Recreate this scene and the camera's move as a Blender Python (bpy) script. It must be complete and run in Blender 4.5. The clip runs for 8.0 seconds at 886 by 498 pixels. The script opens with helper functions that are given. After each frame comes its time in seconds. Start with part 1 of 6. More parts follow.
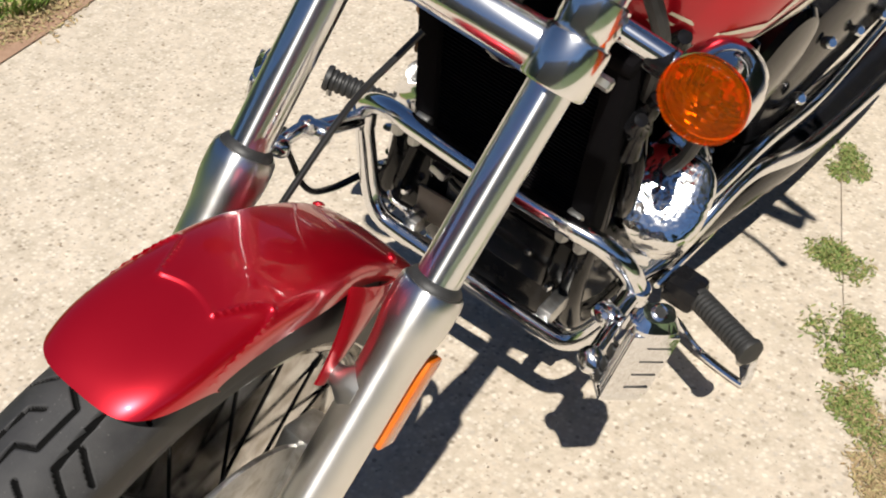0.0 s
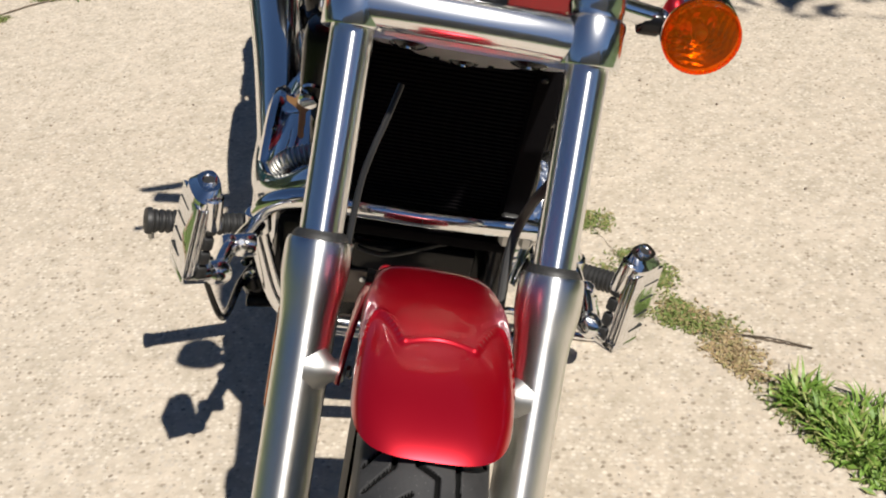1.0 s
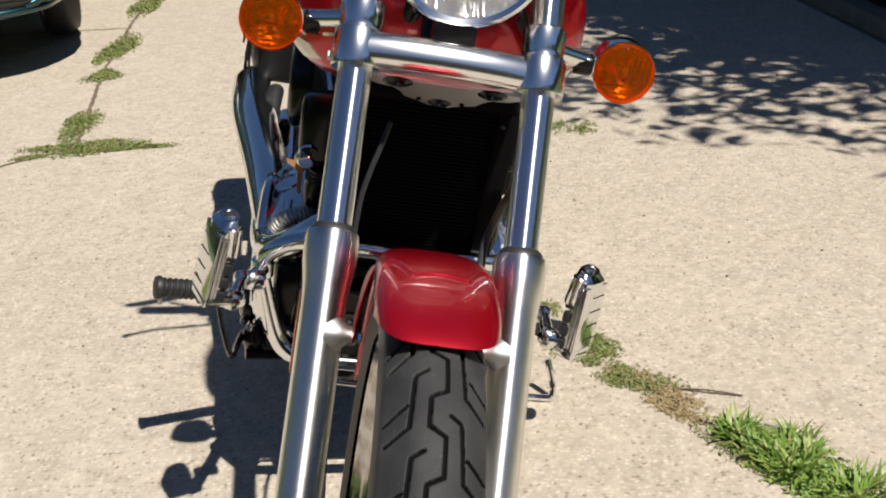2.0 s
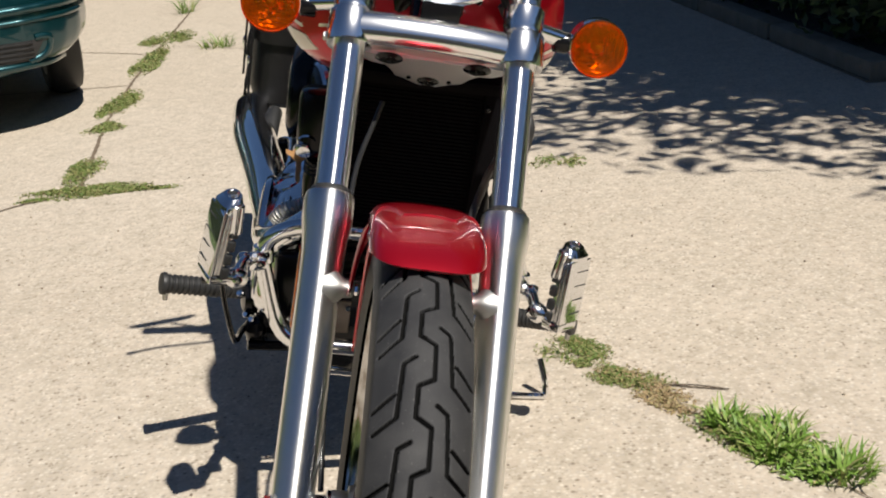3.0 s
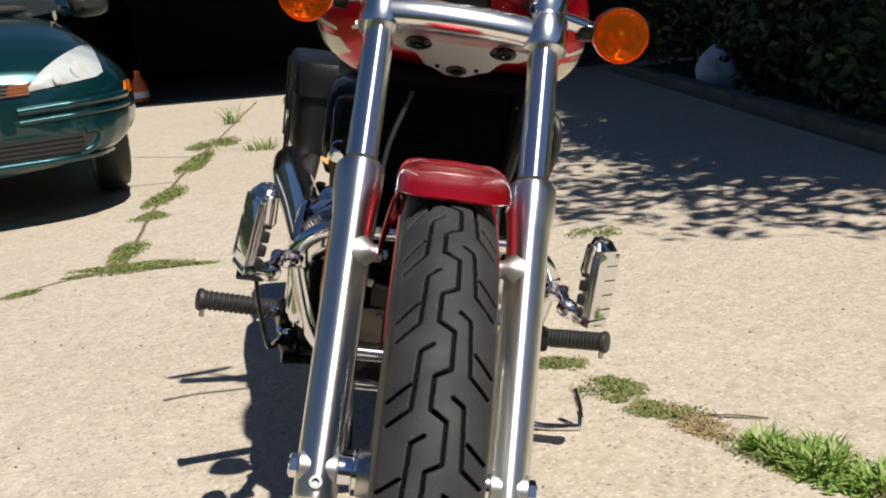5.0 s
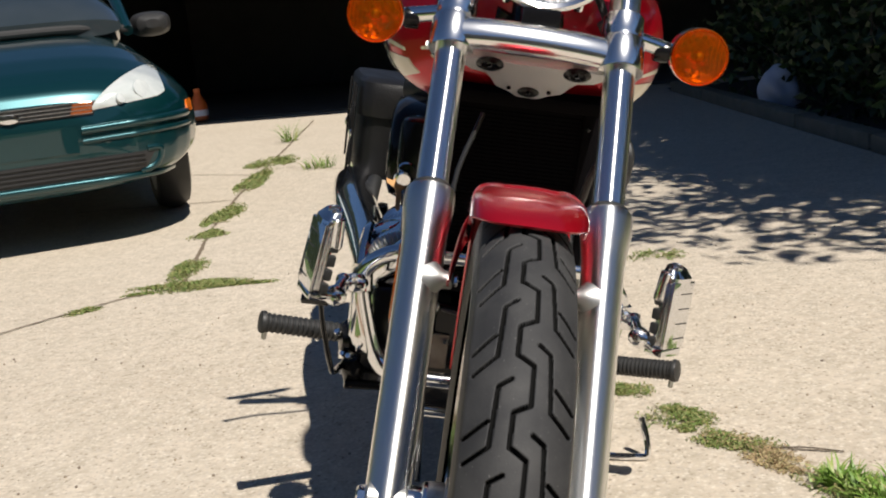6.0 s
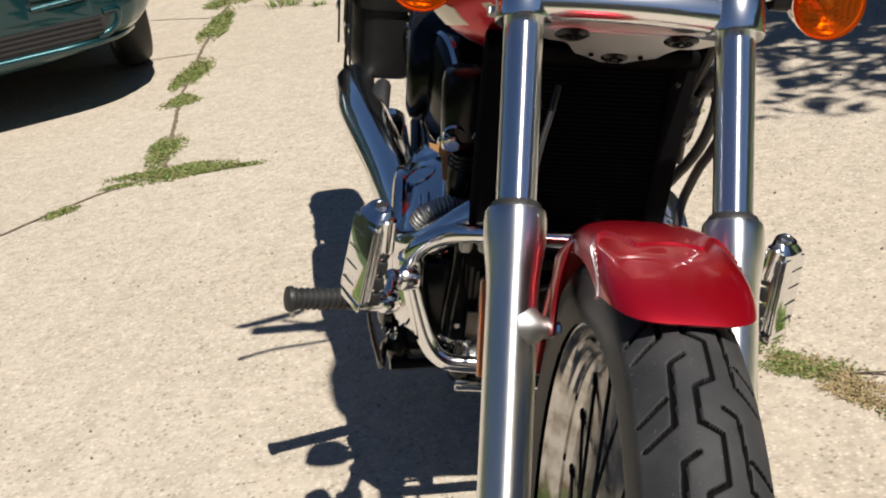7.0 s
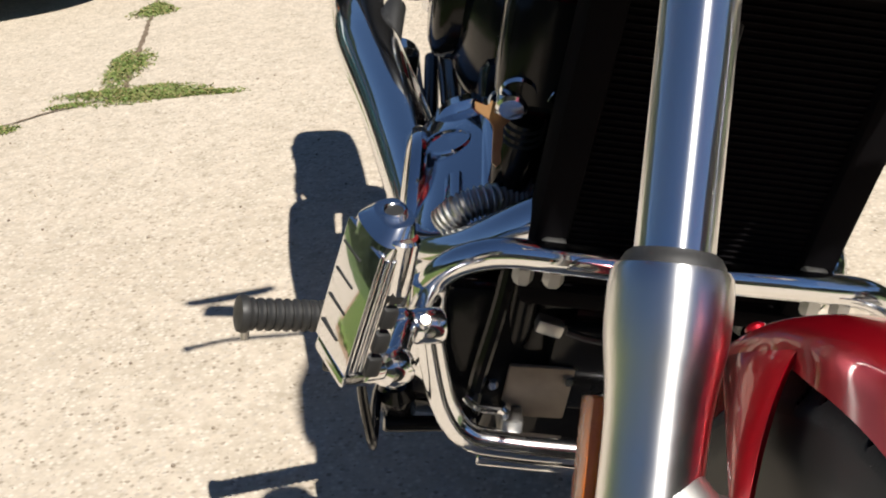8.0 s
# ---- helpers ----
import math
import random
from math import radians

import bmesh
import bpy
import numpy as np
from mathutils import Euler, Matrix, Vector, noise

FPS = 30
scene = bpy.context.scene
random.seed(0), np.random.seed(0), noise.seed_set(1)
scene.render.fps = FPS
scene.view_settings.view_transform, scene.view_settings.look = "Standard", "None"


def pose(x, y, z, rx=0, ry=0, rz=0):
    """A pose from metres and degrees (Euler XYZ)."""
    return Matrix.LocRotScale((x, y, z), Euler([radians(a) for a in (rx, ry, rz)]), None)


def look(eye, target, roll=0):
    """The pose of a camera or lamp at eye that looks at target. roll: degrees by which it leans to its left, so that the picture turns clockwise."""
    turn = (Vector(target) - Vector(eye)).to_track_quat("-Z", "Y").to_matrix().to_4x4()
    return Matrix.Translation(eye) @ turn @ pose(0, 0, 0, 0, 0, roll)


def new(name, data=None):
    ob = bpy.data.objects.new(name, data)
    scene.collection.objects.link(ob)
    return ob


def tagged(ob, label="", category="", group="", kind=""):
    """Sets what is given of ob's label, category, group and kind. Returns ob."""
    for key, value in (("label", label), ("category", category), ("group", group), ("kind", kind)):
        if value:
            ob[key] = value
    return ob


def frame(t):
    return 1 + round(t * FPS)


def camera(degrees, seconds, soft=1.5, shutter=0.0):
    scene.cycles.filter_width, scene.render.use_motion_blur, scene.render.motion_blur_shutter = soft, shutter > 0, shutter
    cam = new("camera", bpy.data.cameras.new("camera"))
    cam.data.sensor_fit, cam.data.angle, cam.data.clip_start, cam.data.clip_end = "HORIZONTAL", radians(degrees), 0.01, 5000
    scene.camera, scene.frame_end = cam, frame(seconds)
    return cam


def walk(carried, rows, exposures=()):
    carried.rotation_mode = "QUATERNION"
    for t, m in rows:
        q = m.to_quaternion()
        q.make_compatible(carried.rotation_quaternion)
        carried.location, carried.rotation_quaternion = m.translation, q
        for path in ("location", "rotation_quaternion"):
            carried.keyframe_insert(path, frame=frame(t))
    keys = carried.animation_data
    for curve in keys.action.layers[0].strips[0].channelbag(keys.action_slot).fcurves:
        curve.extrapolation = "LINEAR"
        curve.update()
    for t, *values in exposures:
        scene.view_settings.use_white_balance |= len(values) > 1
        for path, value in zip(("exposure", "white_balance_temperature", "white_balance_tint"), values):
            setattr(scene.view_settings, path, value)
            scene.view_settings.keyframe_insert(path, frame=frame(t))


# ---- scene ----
cam = camera(44.2, 8.0, soft=2.0)
PATH = [
    (0, (0.5238, -0.5254, 1.1890), (-0.4460, 0.6782, -0.0800), 1.00),
    (0.2, (0.4352, -0.5987, 1.1755), (-0.2042, 0.4755, 0.1769), 0.98),
    (0.5, (0.2960, -0.6700, 1.1450), (-0.2852, 0.8510, -0.0170), -3.00),
    (0.7, (0.1972, -0.7229, 1.1561), (-0.1548, 0.5146, 0.2050), -4.06),
    (1, (0.1053, -0.8068, 1.1750), (-0.1076, 0.8371, 0.0550), -4.50),
    (1.2, (0.0486, -0.8826, 1.1718), (0.0207, 0.4832, 0.3389), -4.68),
    (1.5, (0.0242, -0.9622, 1.1660), (0.0327, 0.7825, 0.1870), -4.90),
    (1.8, (0.0429, -1.0491, 1.1398), (0.0015, 0.3942, 0.4505), -4.39),
    (2, (0.0660, -1.1187, 1.1140), (-0.0209, 0.7052, 0.2970), -4.50),
    (2.2, (0.0751, -1.1760, 1.0925), (0.0181, 0.2959, 0.4679), -5.52),
    (3.3, (0.0605, -1.2533, 0.9811), (0.0000, 0.2587, 0.4614), -5.33),
    (3.5, (0.0542, -1.2654, 0.9430), (-0.0330, 0.6406, 0.3420), -6.10),
    (4, (0.0583, -1.2915, 0.8740), (-0.0628, 0.6475, 0.3980), -6.60),
    (4.2, (0.0656, -1.3036, 0.8676), (-0.0247, 0.2476, 0.4862), -6.18),
    (5.3, (0.0752, -1.3208, 0.8432), (-0.0411, 0.2321, 0.4758), -6.49),
    (5.5, (0.0805, -1.3182, 0.8420), (-0.0737, 0.6209, 0.3780), -7.40),
    (6, (0.0475, -1.2851, 0.8520), (-0.1765, 0.6573, 0.4310), -6.20),
    (6.5, (-0.0129, -1.2051, 0.9780), (-0.3001, 0.7034, 0.4500), -8.40),
    (6.8, (-0.0600, -1.1186, 1.0297), (-0.2338, 0.3661, 0.4592), -9.61),
    (7, (-0.0728, -0.9900, 1.0340), (-0.2756, 0.8397, 0.2540), -10.20),
    (7.2, (-0.0842, -0.8254, 1.0283), (-0.2398, 0.6382, 0.4007), -10.88),
    (7.5, (-0.1136, -0.6495, 0.9750), (-0.3688, 1.1669, 0.1760), -9.10),
    (7.8, (-0.1452, -0.5165, 0.9198), (-0.3307, 0.9259, 0.2526), -6.61),
    (8, (-0.1642, -0.4837, 0.9010), (-0.3516, 1.2954, 0.0070), -5.90),
]
walk(cam, [(t, look(e, a, r)) for t, e, a, r in PATH],
     exposures=[(0.0, 0.15), (0.5, 0.10), (1.5, -0.02), (2.0, -0.05), (3.5, -0.05), (5.5, -0.04), (6.5, 0.0), (7.0, 0.0), (7.5, 0.10), (8.0, 0.20)])

# ---- light ----
# the sun stands high, in front of the motorcycle and to its left
SUN_WAY = Vector((0.40, -0.535, 1.0)).normalized()
world = bpy.data.worlds.new("world")
scene.world = world
world.use_nodes = True
wn = world.node_tree
sky = wn.nodes.new("ShaderNodeTexSky")
sky.sky_type, sky.sun_disc = "NISHITA", False
sky.altitude, sky.dust_density, sky.ozone_density = 2000, 0.0, 5.5
sky.sun_elevation = math.asin(SUN_WAY.z)
sky.sun_rotation = math.atan2(SUN_WAY.x, SUN_WAY.y)
wn.links.new(sky.outputs[0], wn.nodes["Background"].inputs[0])
wn.nodes["Background"].inputs[1].default_value = 0.060
sun = new("sun", bpy.data.lights.new("sun", "SUN"))
sun.data.energy, sun.data.angle, sun.data.color = 5.6, radians(0.55), (1.0, 0.945, 0.865)
sun.matrix_world = look(SUN_WAY * 20, (0, 0, 0))

# ---- materials ----


class Mat:
    """A node material with short ways to add nodes."""

    def __init__(self, name, color=(0.5, 0.5, 0.5), rough=0.5, metal=0.0, **more):
        self.m = bpy.data.materials.new(name)
        self.m.use_nodes = True
        self.t = self.m.node_tree
        self.b = self.t.nodes["Principled BSDF"]
        self.set("Base Color", (*color, 1))
        self.set("Roughness", rough)
        self.set("Metallic", metal)
        for key, value in more.items():
            self.set(key.replace("_", " "), value)

    def set(self, key, value):
        self.b.inputs[key].default_value = value
        return self

    def node(self, kind, **props):
        n = self.t.nodes.new(kind)
        for key, value in props.items():
            n.inputs[key.replace("_", " ")].default_value = value
        return n

    def coords(self, scale=1.0, stretch=(1, 1, 1)):
        tc = self.t.nodes.new("ShaderNodeTexCoord")
        mp = self.t.nodes.new("ShaderNodeMapping")
        mp.inputs["Scale"].default_value = tuple(scale * s for s in stretch)
        self.t.links.new(tc.outputs["Object"], mp.inputs["Vector"])
        return mp.outputs[0]

    def noise(self, scale, detail=4.0, rough=0.55, stretch=(1, 1, 1)):
        n = self.node("ShaderNodeTexNoise", Scale=scale, Detail=detail, Roughness=rough)
        self.t.links.new(self.coords(1.0, stretch), n.inputs["Vector"])
        return n.outputs["Fac"]

    def voronoi(self, scale, out="Color"):
        n = self.node("ShaderNodeTexVoronoi", Scale=scale)
        self.t.links.new(self.coords(), n.inputs["Vector"])
        return n.outputs[out]

    def ramp(self, source, *stops):
        r = self.t.nodes.new("ShaderNodeValToRGB")
        e = r.color_ramp.elements
        while len(e) < len(stops):
            e.new(0.5)
        for el, (pos, col) in zip(e, stops):
            el.position, el.color = pos, (*col, 1) if len(col) == 3 else col
        self.t.links.new(source, r.inputs["Fac"])
        return r.outputs["Color"]

    def mix(self, fac, a, b, kind="MIX"):
        n = self.t.nodes.new("ShaderNodeMix")
        n.data_type, n.blend_type = "RGBA", kind
        for slot, value in ((0, fac), (6, a), (7, b)):
            if isinstance(value, (int, float)):
                n.inputs[slot].default_value = value
            elif isinstance(value, tuple):
                n.inputs[slot].default_value = (*value, 1)
            else:
                self.t.links.new(value, n.inputs[slot])
        return n.outputs[2]

    def color(self, out):
        self.t.links.new(out, self.b.inputs["Base Color"])
        return self

    def rough(self, out):
        self.t.links.new(out, self.b.inputs["Roughness"])
        return self

    def bump(self, height, strength=0.3, distance=0.002, first=None):
        n = self.node("ShaderNodeBump", Strength=strength, Distance=distance)
        self.t.links.new(height, n.inputs["Height"])
        if first is not None:
            self.t.links.new(first, n.inputs["Normal"])
        self.t.links.new(n.outputs[0], self.b.inputs["Normal"])
        return n.outputs[0]


def gray(v):
    return (v, v, v)


# chrome: a mirror with the faint haze of fine polishing marks
chrome = Mat("chrome", (0.84, 0.85, 0.87), 0.04, 1.0)
chrome.rough(chrome.ramp(chrome.noise(9, 5), (0.35, gray(0.025)), (0.80, gray(0.07))))
haze = chrome.t.nodes.new("ShaderNodeBsdfPrincipled")
haze.inputs["Base Color"].default_value, haze.inputs["Metallic"].default_value, haze.inputs["Roughness"].default_value = (0.8, 0.8, 0.82, 1), 1.0, 0.24
both = chrome.t.nodes.new("ShaderNodeMixShader")
both.inputs[0].default_value = 0.16
chrome.t.links.new(chrome.b.outputs[0], both.inputs[1])
chrome.t.links.new(haze.outputs[0], both.inputs[2])
chrome.t.links.new(both.outputs[0], chrome.t.nodes["Material Output"].inputs["Surface"])

brushed = Mat("satin_aluminium", (0.86, 0.86, 0.86), 0.24, 1.0)
brushed.rough(brushed.ramp(brushed.noise(60, 6, 0.6), (0.3, gray(0.30)), (0.75, gray(0.36))))
brushed.color(brushed.mix(brushed.noise(9, 4), (0.87, 0.87, 0.865), (0.80, 0.80, 0.795)))
FORK_WAY = (0.0, math.sin(radians(32)), math.cos(radians(32)))


def drawn_along(mat, shader, amount):
    """Fine marks across the fork legs, which draw highlights out along them."""
    way = mat.t.nodes.new("ShaderNodeCombineXYZ")
    for k in range(3):
        way.inputs[k].default_value = FORK_WAY[k]
    turn = mat.t.nodes.new("ShaderNodeVectorTransform")
    turn.vector_type, turn.convert_from, turn.convert_to = "VECTOR", "OBJECT", "WORLD"
    mat.t.links.new(way.outputs[0], turn.inputs[0])
    mat.t.links.new(turn.outputs[0], shader.inputs["Tangent"])
    shader.inputs["Anisotropic"].default_value = amount


drawn_along(brushed, brushed.b, 0.85)
tube_chrome = Mat("fork_tube_chrome", (0.84, 0.85, 0.87), 0.05, 1.0)
tube_chrome.rough(tube_chrome.ramp(tube_chrome.noise(9, 5), (0.35, gray(0.035)), (0.80, gray(0.07))))
streak = tube_chrome.t.nodes.new("ShaderNodeBsdfPrincipled")
streak.inputs["Base Color"].default_value, streak.inputs["Metallic"].default_value, streak.inputs["Roughness"].default_value = (0.85, 0.85, 0.87, 1), 1.0, 0.32
drawn_along(tube_chrome, streak, 0.95)
both = tube_chrome.t.nodes.new("ShaderNodeMixShader")
both.inputs[0].default_value = 0.38
tube_chrome.t.links.new(tube_chrome.b.outputs[0], both.inputs[1])
tube_chrome.t.links.new(streak.outputs[0], both.inputs[2])
tube_chrome.t.links.new(both.outputs[0], tube_chrome.t.nodes["Material Output"].inputs["Surface"])

# rim chrome dulled with brown patches, painting in its dark reflections
rim_chrome = Mat("dimmed_chrome", (0.5, 0.49, 0.47), 0.16, 1.0)
rim_chrome.color(rim_chrome.mix(rim_chrome.ramp(rim_chrome.noise(30, 5), (0.40, gray(0)), (0.70, gray(1))), (0.58, 0.58, 0.58), (0.24, 0.21, 0.18)))
rim_chrome.rough(rim_chrome.ramp(rim_chrome.noise(45, 4), (0.3, gray(0.07)), (0.8, gray(0.30))))
soil_metal = Mat("dusty_metal", (0.16, 0.125, 0.10), 0.55, 0.3)
soil_metal.color(soil_metal.mix(soil_metal.noise(50, 5), (0.20, 0.16, 0.125), (0.09, 0.07, 0.055)))
metal_lug = Mat("cast_aluminium", (0.5, 0.5, 0.49), 0.42, 1.0)
metal_lug.color(metal_lug.mix(metal_lug.noise(40, 4), (0.52, 0.52, 0.51), (0.42, 0.42, 0.41)))

worn_chrome = Mat("worn_chrome", (0.86, 0.87, 0.88), 0.14, 1.0)
worn_chrome.rough(worn_chrome.ramp(worn_chrome.noise(14, 4), (0.3, gray(0.055)), (0.8, gray(0.11))))

glow = worn_chrome.t.nodes.new("ShaderNodeBsdfPrincipled")
glow.inputs["Base Color"].default_value, glow.inputs["Metallic"].default_value, glow.inputs["Roughness"].default_value = (0.88, 0.88, 0.89, 1), 1.0, 0.25
both = worn_chrome.t.nodes.new("ShaderNodeMixShader")
both.inputs[0].default_value = 0.40
worn_chrome.t.links.new(worn_chrome.b.outputs[0], both.inputs[1])
worn_chrome.t.links.new(glow.outputs[0], both.inputs[2])
worn_chrome.t.links.new(both.outputs[0], worn_chrome.t.nodes["Material Output"].inputs["Surface"])

satin = Mat("dull_chrome", (0.80, 0.79, 0.77), 0.16, 1.0)
satin.rough(satin.ramp(satin.noise(20, 5), (0.3, gray(0.30)), (0.8, gray(0.40))))

cast_chrome = Mat("wavy_chrome", (0.84, 0.85, 0.87), 0.16, 1.0)
cast_chrome.bump(cast_chrome.noise(24, 3), 0.5, 0.012)
cast_chrome.rough(cast_chrome.ramp(cast_chrome.noise(12, 4), (0.3, gray(0.10)), (0.8, gray(0.24))))

steel = Mat("dull_steel", (0.52, 0.52, 0.51), 0.38, 1.0)
steel.color(steel.mix(steel.ramp(steel.noise(60, 4), (0.45, gray(0)), (0.72, gray(1))), (0.55, 0.55, 0.54), (0.34, 0.32, 0.29)))

red = Mat("red_metallic_paint", (0.36, 0.004, 0.012), 0.24, 0.62, Coat_Weight=0.85, Coat_Roughness=0.012)
red.color(red.mix(red.noise(7, 3), (0.42, 0.0015, 0.011), (0.49, 0.0025, 0.015)))
red.rough(red.ramp(red.noise(25, 4), (0.3, gray(0.30)), (0.8, gray(0.35))))

cream = Mat("cream_paint", (0.72, 0.63, 0.48), 0.3, 0.0, Coat_Weight=1.0, Coat_Roughness=0.05)
cream.color(cream.mix(cream.noise(14, 3), (0.76, 0.67, 0.52), (0.66, 0.57, 0.43)))

black = Mat("black_paint", (0.008, 0.008, 0.008), 0.25, 0.0, Specular_IOR_Level=0.22)
black.rough(black.ramp(black.noise(30, 4), (0.3, gray(0.10)), (0.8, gray(0.20))))
black.color(black.mix(black.ramp(black.noise(45, 5), (0.55, gray(0)), (0.85, gray(1))), (0.008, 0.008, 0.009), (0.018, 0.017, 0.016)))

core = Mat("radiator_core", (0.006, 0.006, 0.006), 0.95, 0.0, Specular_IOR_Level=0.03)
core.color(core.mix(core.noise(40, 4), (0.005, 0.0045, 0.0055), (0.007, 0.0065, 0.007)))

rubber = Mat("black_rubber", (0.022, 0.022, 0.022), 0.55)
rubber.rough(rubber.ramp(rubber.noise(40, 4), (0.3, gray(0.42)), (0.8, gray(0.68))))
rubber.bump(rubber.noise(400, 3), 0.15, 0.0006)

tread = Mat("tyre_rubber", (0.05, 0.05, 0.05), 0.72)
tread.color(tread.mix(tread.ramp(tread.noise(26, 6), (0.35, gray(0)), (0.7, gray(1))), (0.022, 0.022, 0.024), (0.046, 0.045, 0.045)))
tread.color(tread.mix(tread.ramp(tread.noise(420, 2), (0.70, gray(0)), (0.76, gray(1))),
                      tread.mix(tread.ramp(tread.noise(26, 6), (0.35, gray(0)), (0.7, gray(1))), (0.022, 0.022, 0.024), (0.046, 0.045, 0.045)),
                      (0.16, 0.155, 0.145)))
tread.bump(tread.noise(700, 4), 0.35, 0.0008)
groove = Mat("sidewall_rubber", (0.012, 0.012, 0.012), 0.5)
groove.color(groove.mix(groove.noise(80, 4), (0.010, 0.010, 0.010), (0.020, 0.018, 0.016)))

# near-black rubber that paints the shade inside the tread grooves
cut_rubber = Mat("shaded_groove_rubber", (0.006, 0.006, 0.006), 0.9, 0.0, Specular_IOR_Level=0.1)

leather = Mat("black_leather", (0.018, 0.017, 0.017), 0.40, 0.0, Specular_IOR_Level=0.3)
leather.bump(leather.voronoi(260, "Distance"), 0.3, 0.0012)
leather.color(leather.mix(leather.noise(18, 4), (0.007, 0.007, 0.007), (0.016, 0.015, 0.015)))

# amber lens: a tinted, see-through shell that lets the sun reach the bright bowl behind it
amber = Mat("amber_lens", (1.0, 0.16, 0.003), 0.10, 0.0, Coat_Weight=1.0, Coat_Roughness=0.03)
amber.color(amber.mix(amber.voronoi(260, "Distance"), (0.95, 0.20, 0.003), (1.0, 0.36, 0.012)))
amber.bump(amber.voronoi(260, "Distance"), 0.6, 0.002)
tint = amber.t.nodes.new("ShaderNodeBsdfTransparent")
tint.inputs[0].default_value = (0.95, 0.34, 0.008, 1)
blend = amber.t.nodes.new("ShaderNodeMixShader")
blend.inputs[0].default_value = 0.09
amber.t.links.new(tint.outputs[0], blend.inputs[1])
amber.t.links.new(amber.b.outputs[0], blend.inputs[2])
amber.t.links.new(blend.outputs[0], amber.t.nodes["Material Output"].inputs["Surface"])

amber_dark = Mat("dull_amber_brown", (0.30, 0.075, 0.02), 0.25, 0.0, Coat_Weight=0.6)
amber_dull = Mat("amber_reflector", (0.75, 0.16, 0.01), 0.25, 0.0, Coat_Weight=0.5)
amber_dull.bump(amber_dull.voronoi(420, "Distance"), 0.4, 0.001)
amber_dull.color(amber_dull.mix(amber_dull.noise(60, 3), (0.80, 0.20, 0.012), (0.55, 0.10, 0.006)))

bowl = Mat("lamp_reflector", (0.62, 0.50, 0.26), 0.10, 1.0)
bowl.bump(bowl.voronoi(160, "Distance"), 0.3, 0.002)

brass = Mat("brass", (0.45, 0.27, 0.13), 0.45, 1.0)
brass.color(brass.mix(brass.noise(120, 3), (0.48, 0.28, 0.13), (0.28, 0.16, 0.08)))

sleeve = Mat("cable_sleeve", (0.03, 0.03, 0.03), 0.32)
sleeve.color(sleeve.mix(sleeve.noise(50, 3), (0.010, 0.010, 0.010), (0.020, 0.020, 0.020)))

lamp_glass = Mat("headlamp_glass", (0.90, 0.92, 0.92), 0.10, 0.0, Alpha=0.22)
lamp_glass.bump(lamp_glass.noise(30, 1, 0.3, (8, 0.5, 0.5)), 0.6, 0.006)

silver = Mat("mirror_bowl", (0.88, 0.88, 0.87), 0.12, 1.0)
silver.bump(silver.noise(40, 1, 0.3, (6, 0.4, 0.4)), 0.5, 0.006)

# old exposed-aggregate concrete: pale sandy paste with brown and grey pebbles
concrete = Mat("exposed_aggregate_concrete", (0.5, 0.43, 0.34), 0.88)
paste = concrete.mix(concrete.ramp(concrete.noise(1.1, 6, 0.6), (0.32, gray(0)), (0.70, gray(1))), (0.525, 0.445, 0.35), (0.605, 0.525, 0.425))
paste = concrete.mix(concrete.ramp(concrete.noise(11, 5), (0.40, gray(0)), (0.75, gray(1))), paste, (0.45, 0.39, 0.305))
pebbles = concrete.ramp(concrete.voronoi(115), (0.10, (0.27, 0.22, 0.165)), (0.34, (0.55, 0.48, 0.385)), (0.62, (0.68, 0.61, 0.51)), (0.9, (0.42, 0.365, 0.305)))
gap = concrete.ramp(concrete.voronoi(115, "Distance"), (0.26, gray(0.95)), (0.60, gray(0)))
mixed = concrete.mix(gap, paste, pebbles)
mottle = concrete.ramp(concrete.noise(38, 4, 0.6), (0.34, (0.87, 0.86, 0.84)), (0.50, (1.0, 1.0, 1.0)), (0.68, (1.10, 1.10, 1.09)))
mixed = concrete.mix(1.0, mixed, mottle, "MULTIPLY")
dark = concrete.ramp(concrete.noise(130, 3, 0.6), (0.64, gray(0)), (0.70, gray(1)))
mixed = concrete.mix(dark, mixed, (0.24, 0.19, 0.14))
spots = concrete.ramp(concrete.noise(34, 2, 0.5), (0.72, gray(0)), (0.80, gray(0.7)))
mixed = concrete.mix(spots, mixed, (0.30, 0.25, 0.19))
stain = concrete.ramp(concrete.noise(0.55, 5, 0.65), (0.58, gray(0)), (0.80, gray(0.45)))
concrete.color(concrete.mix(stain, mixed, (0.40, 0.335, 0.25)))
first = concrete.bump(concrete.voronoi(115, "Distance"), 0.22, 0.003)
concrete.bump(concrete.noise(220, 5, 0.7), 0.30, 0.003, first)

soil = Mat("crack_soil", (0.16, 0.115, 0.075), 0.95)
soil.color(soil.mix(soil.noise(60, 5), (0.10, 0.07, 0.045), (0.26, 0.20, 0.14)))
soil.bump(soil.noise(180, 4), 0.6, 0.004)

blade = Mat("grass_blade", (0.10, 0.19, 0.035), 0.5, 0.0, Subsurface_Weight=0.0)
info = blade.t.nodes.new("ShaderNodeNewGeometry")
blade.color(blade.ramp(info.outputs["Random Per Island"], (0.0, (0.11, 0.21, 0.028)), (0.45, (0.17, 0.29, 0.045)), (0.80, (0.25, 0.35, 0.075)), (1.0, (0.38, 0.33, 0.15))))
weed = Mat("low_weed_leaf", (0.13, 0.18, 0.05), 0.6)
info = weed.t.nodes.new("ShaderNodeNewGeometry")
weed.color(weed.ramp(info.outputs["Random Per Island"], (0.0, (0.10, 0.165, 0.035)), (0.55, (0.17, 0.225, 0.055)), (0.80, (0.27, 0.25, 0.09)), (1.0, (0.36, 0.27, 0.14))))
dry = Mat("dry_weed", (0.33, 0.24, 0.13), 0.8)
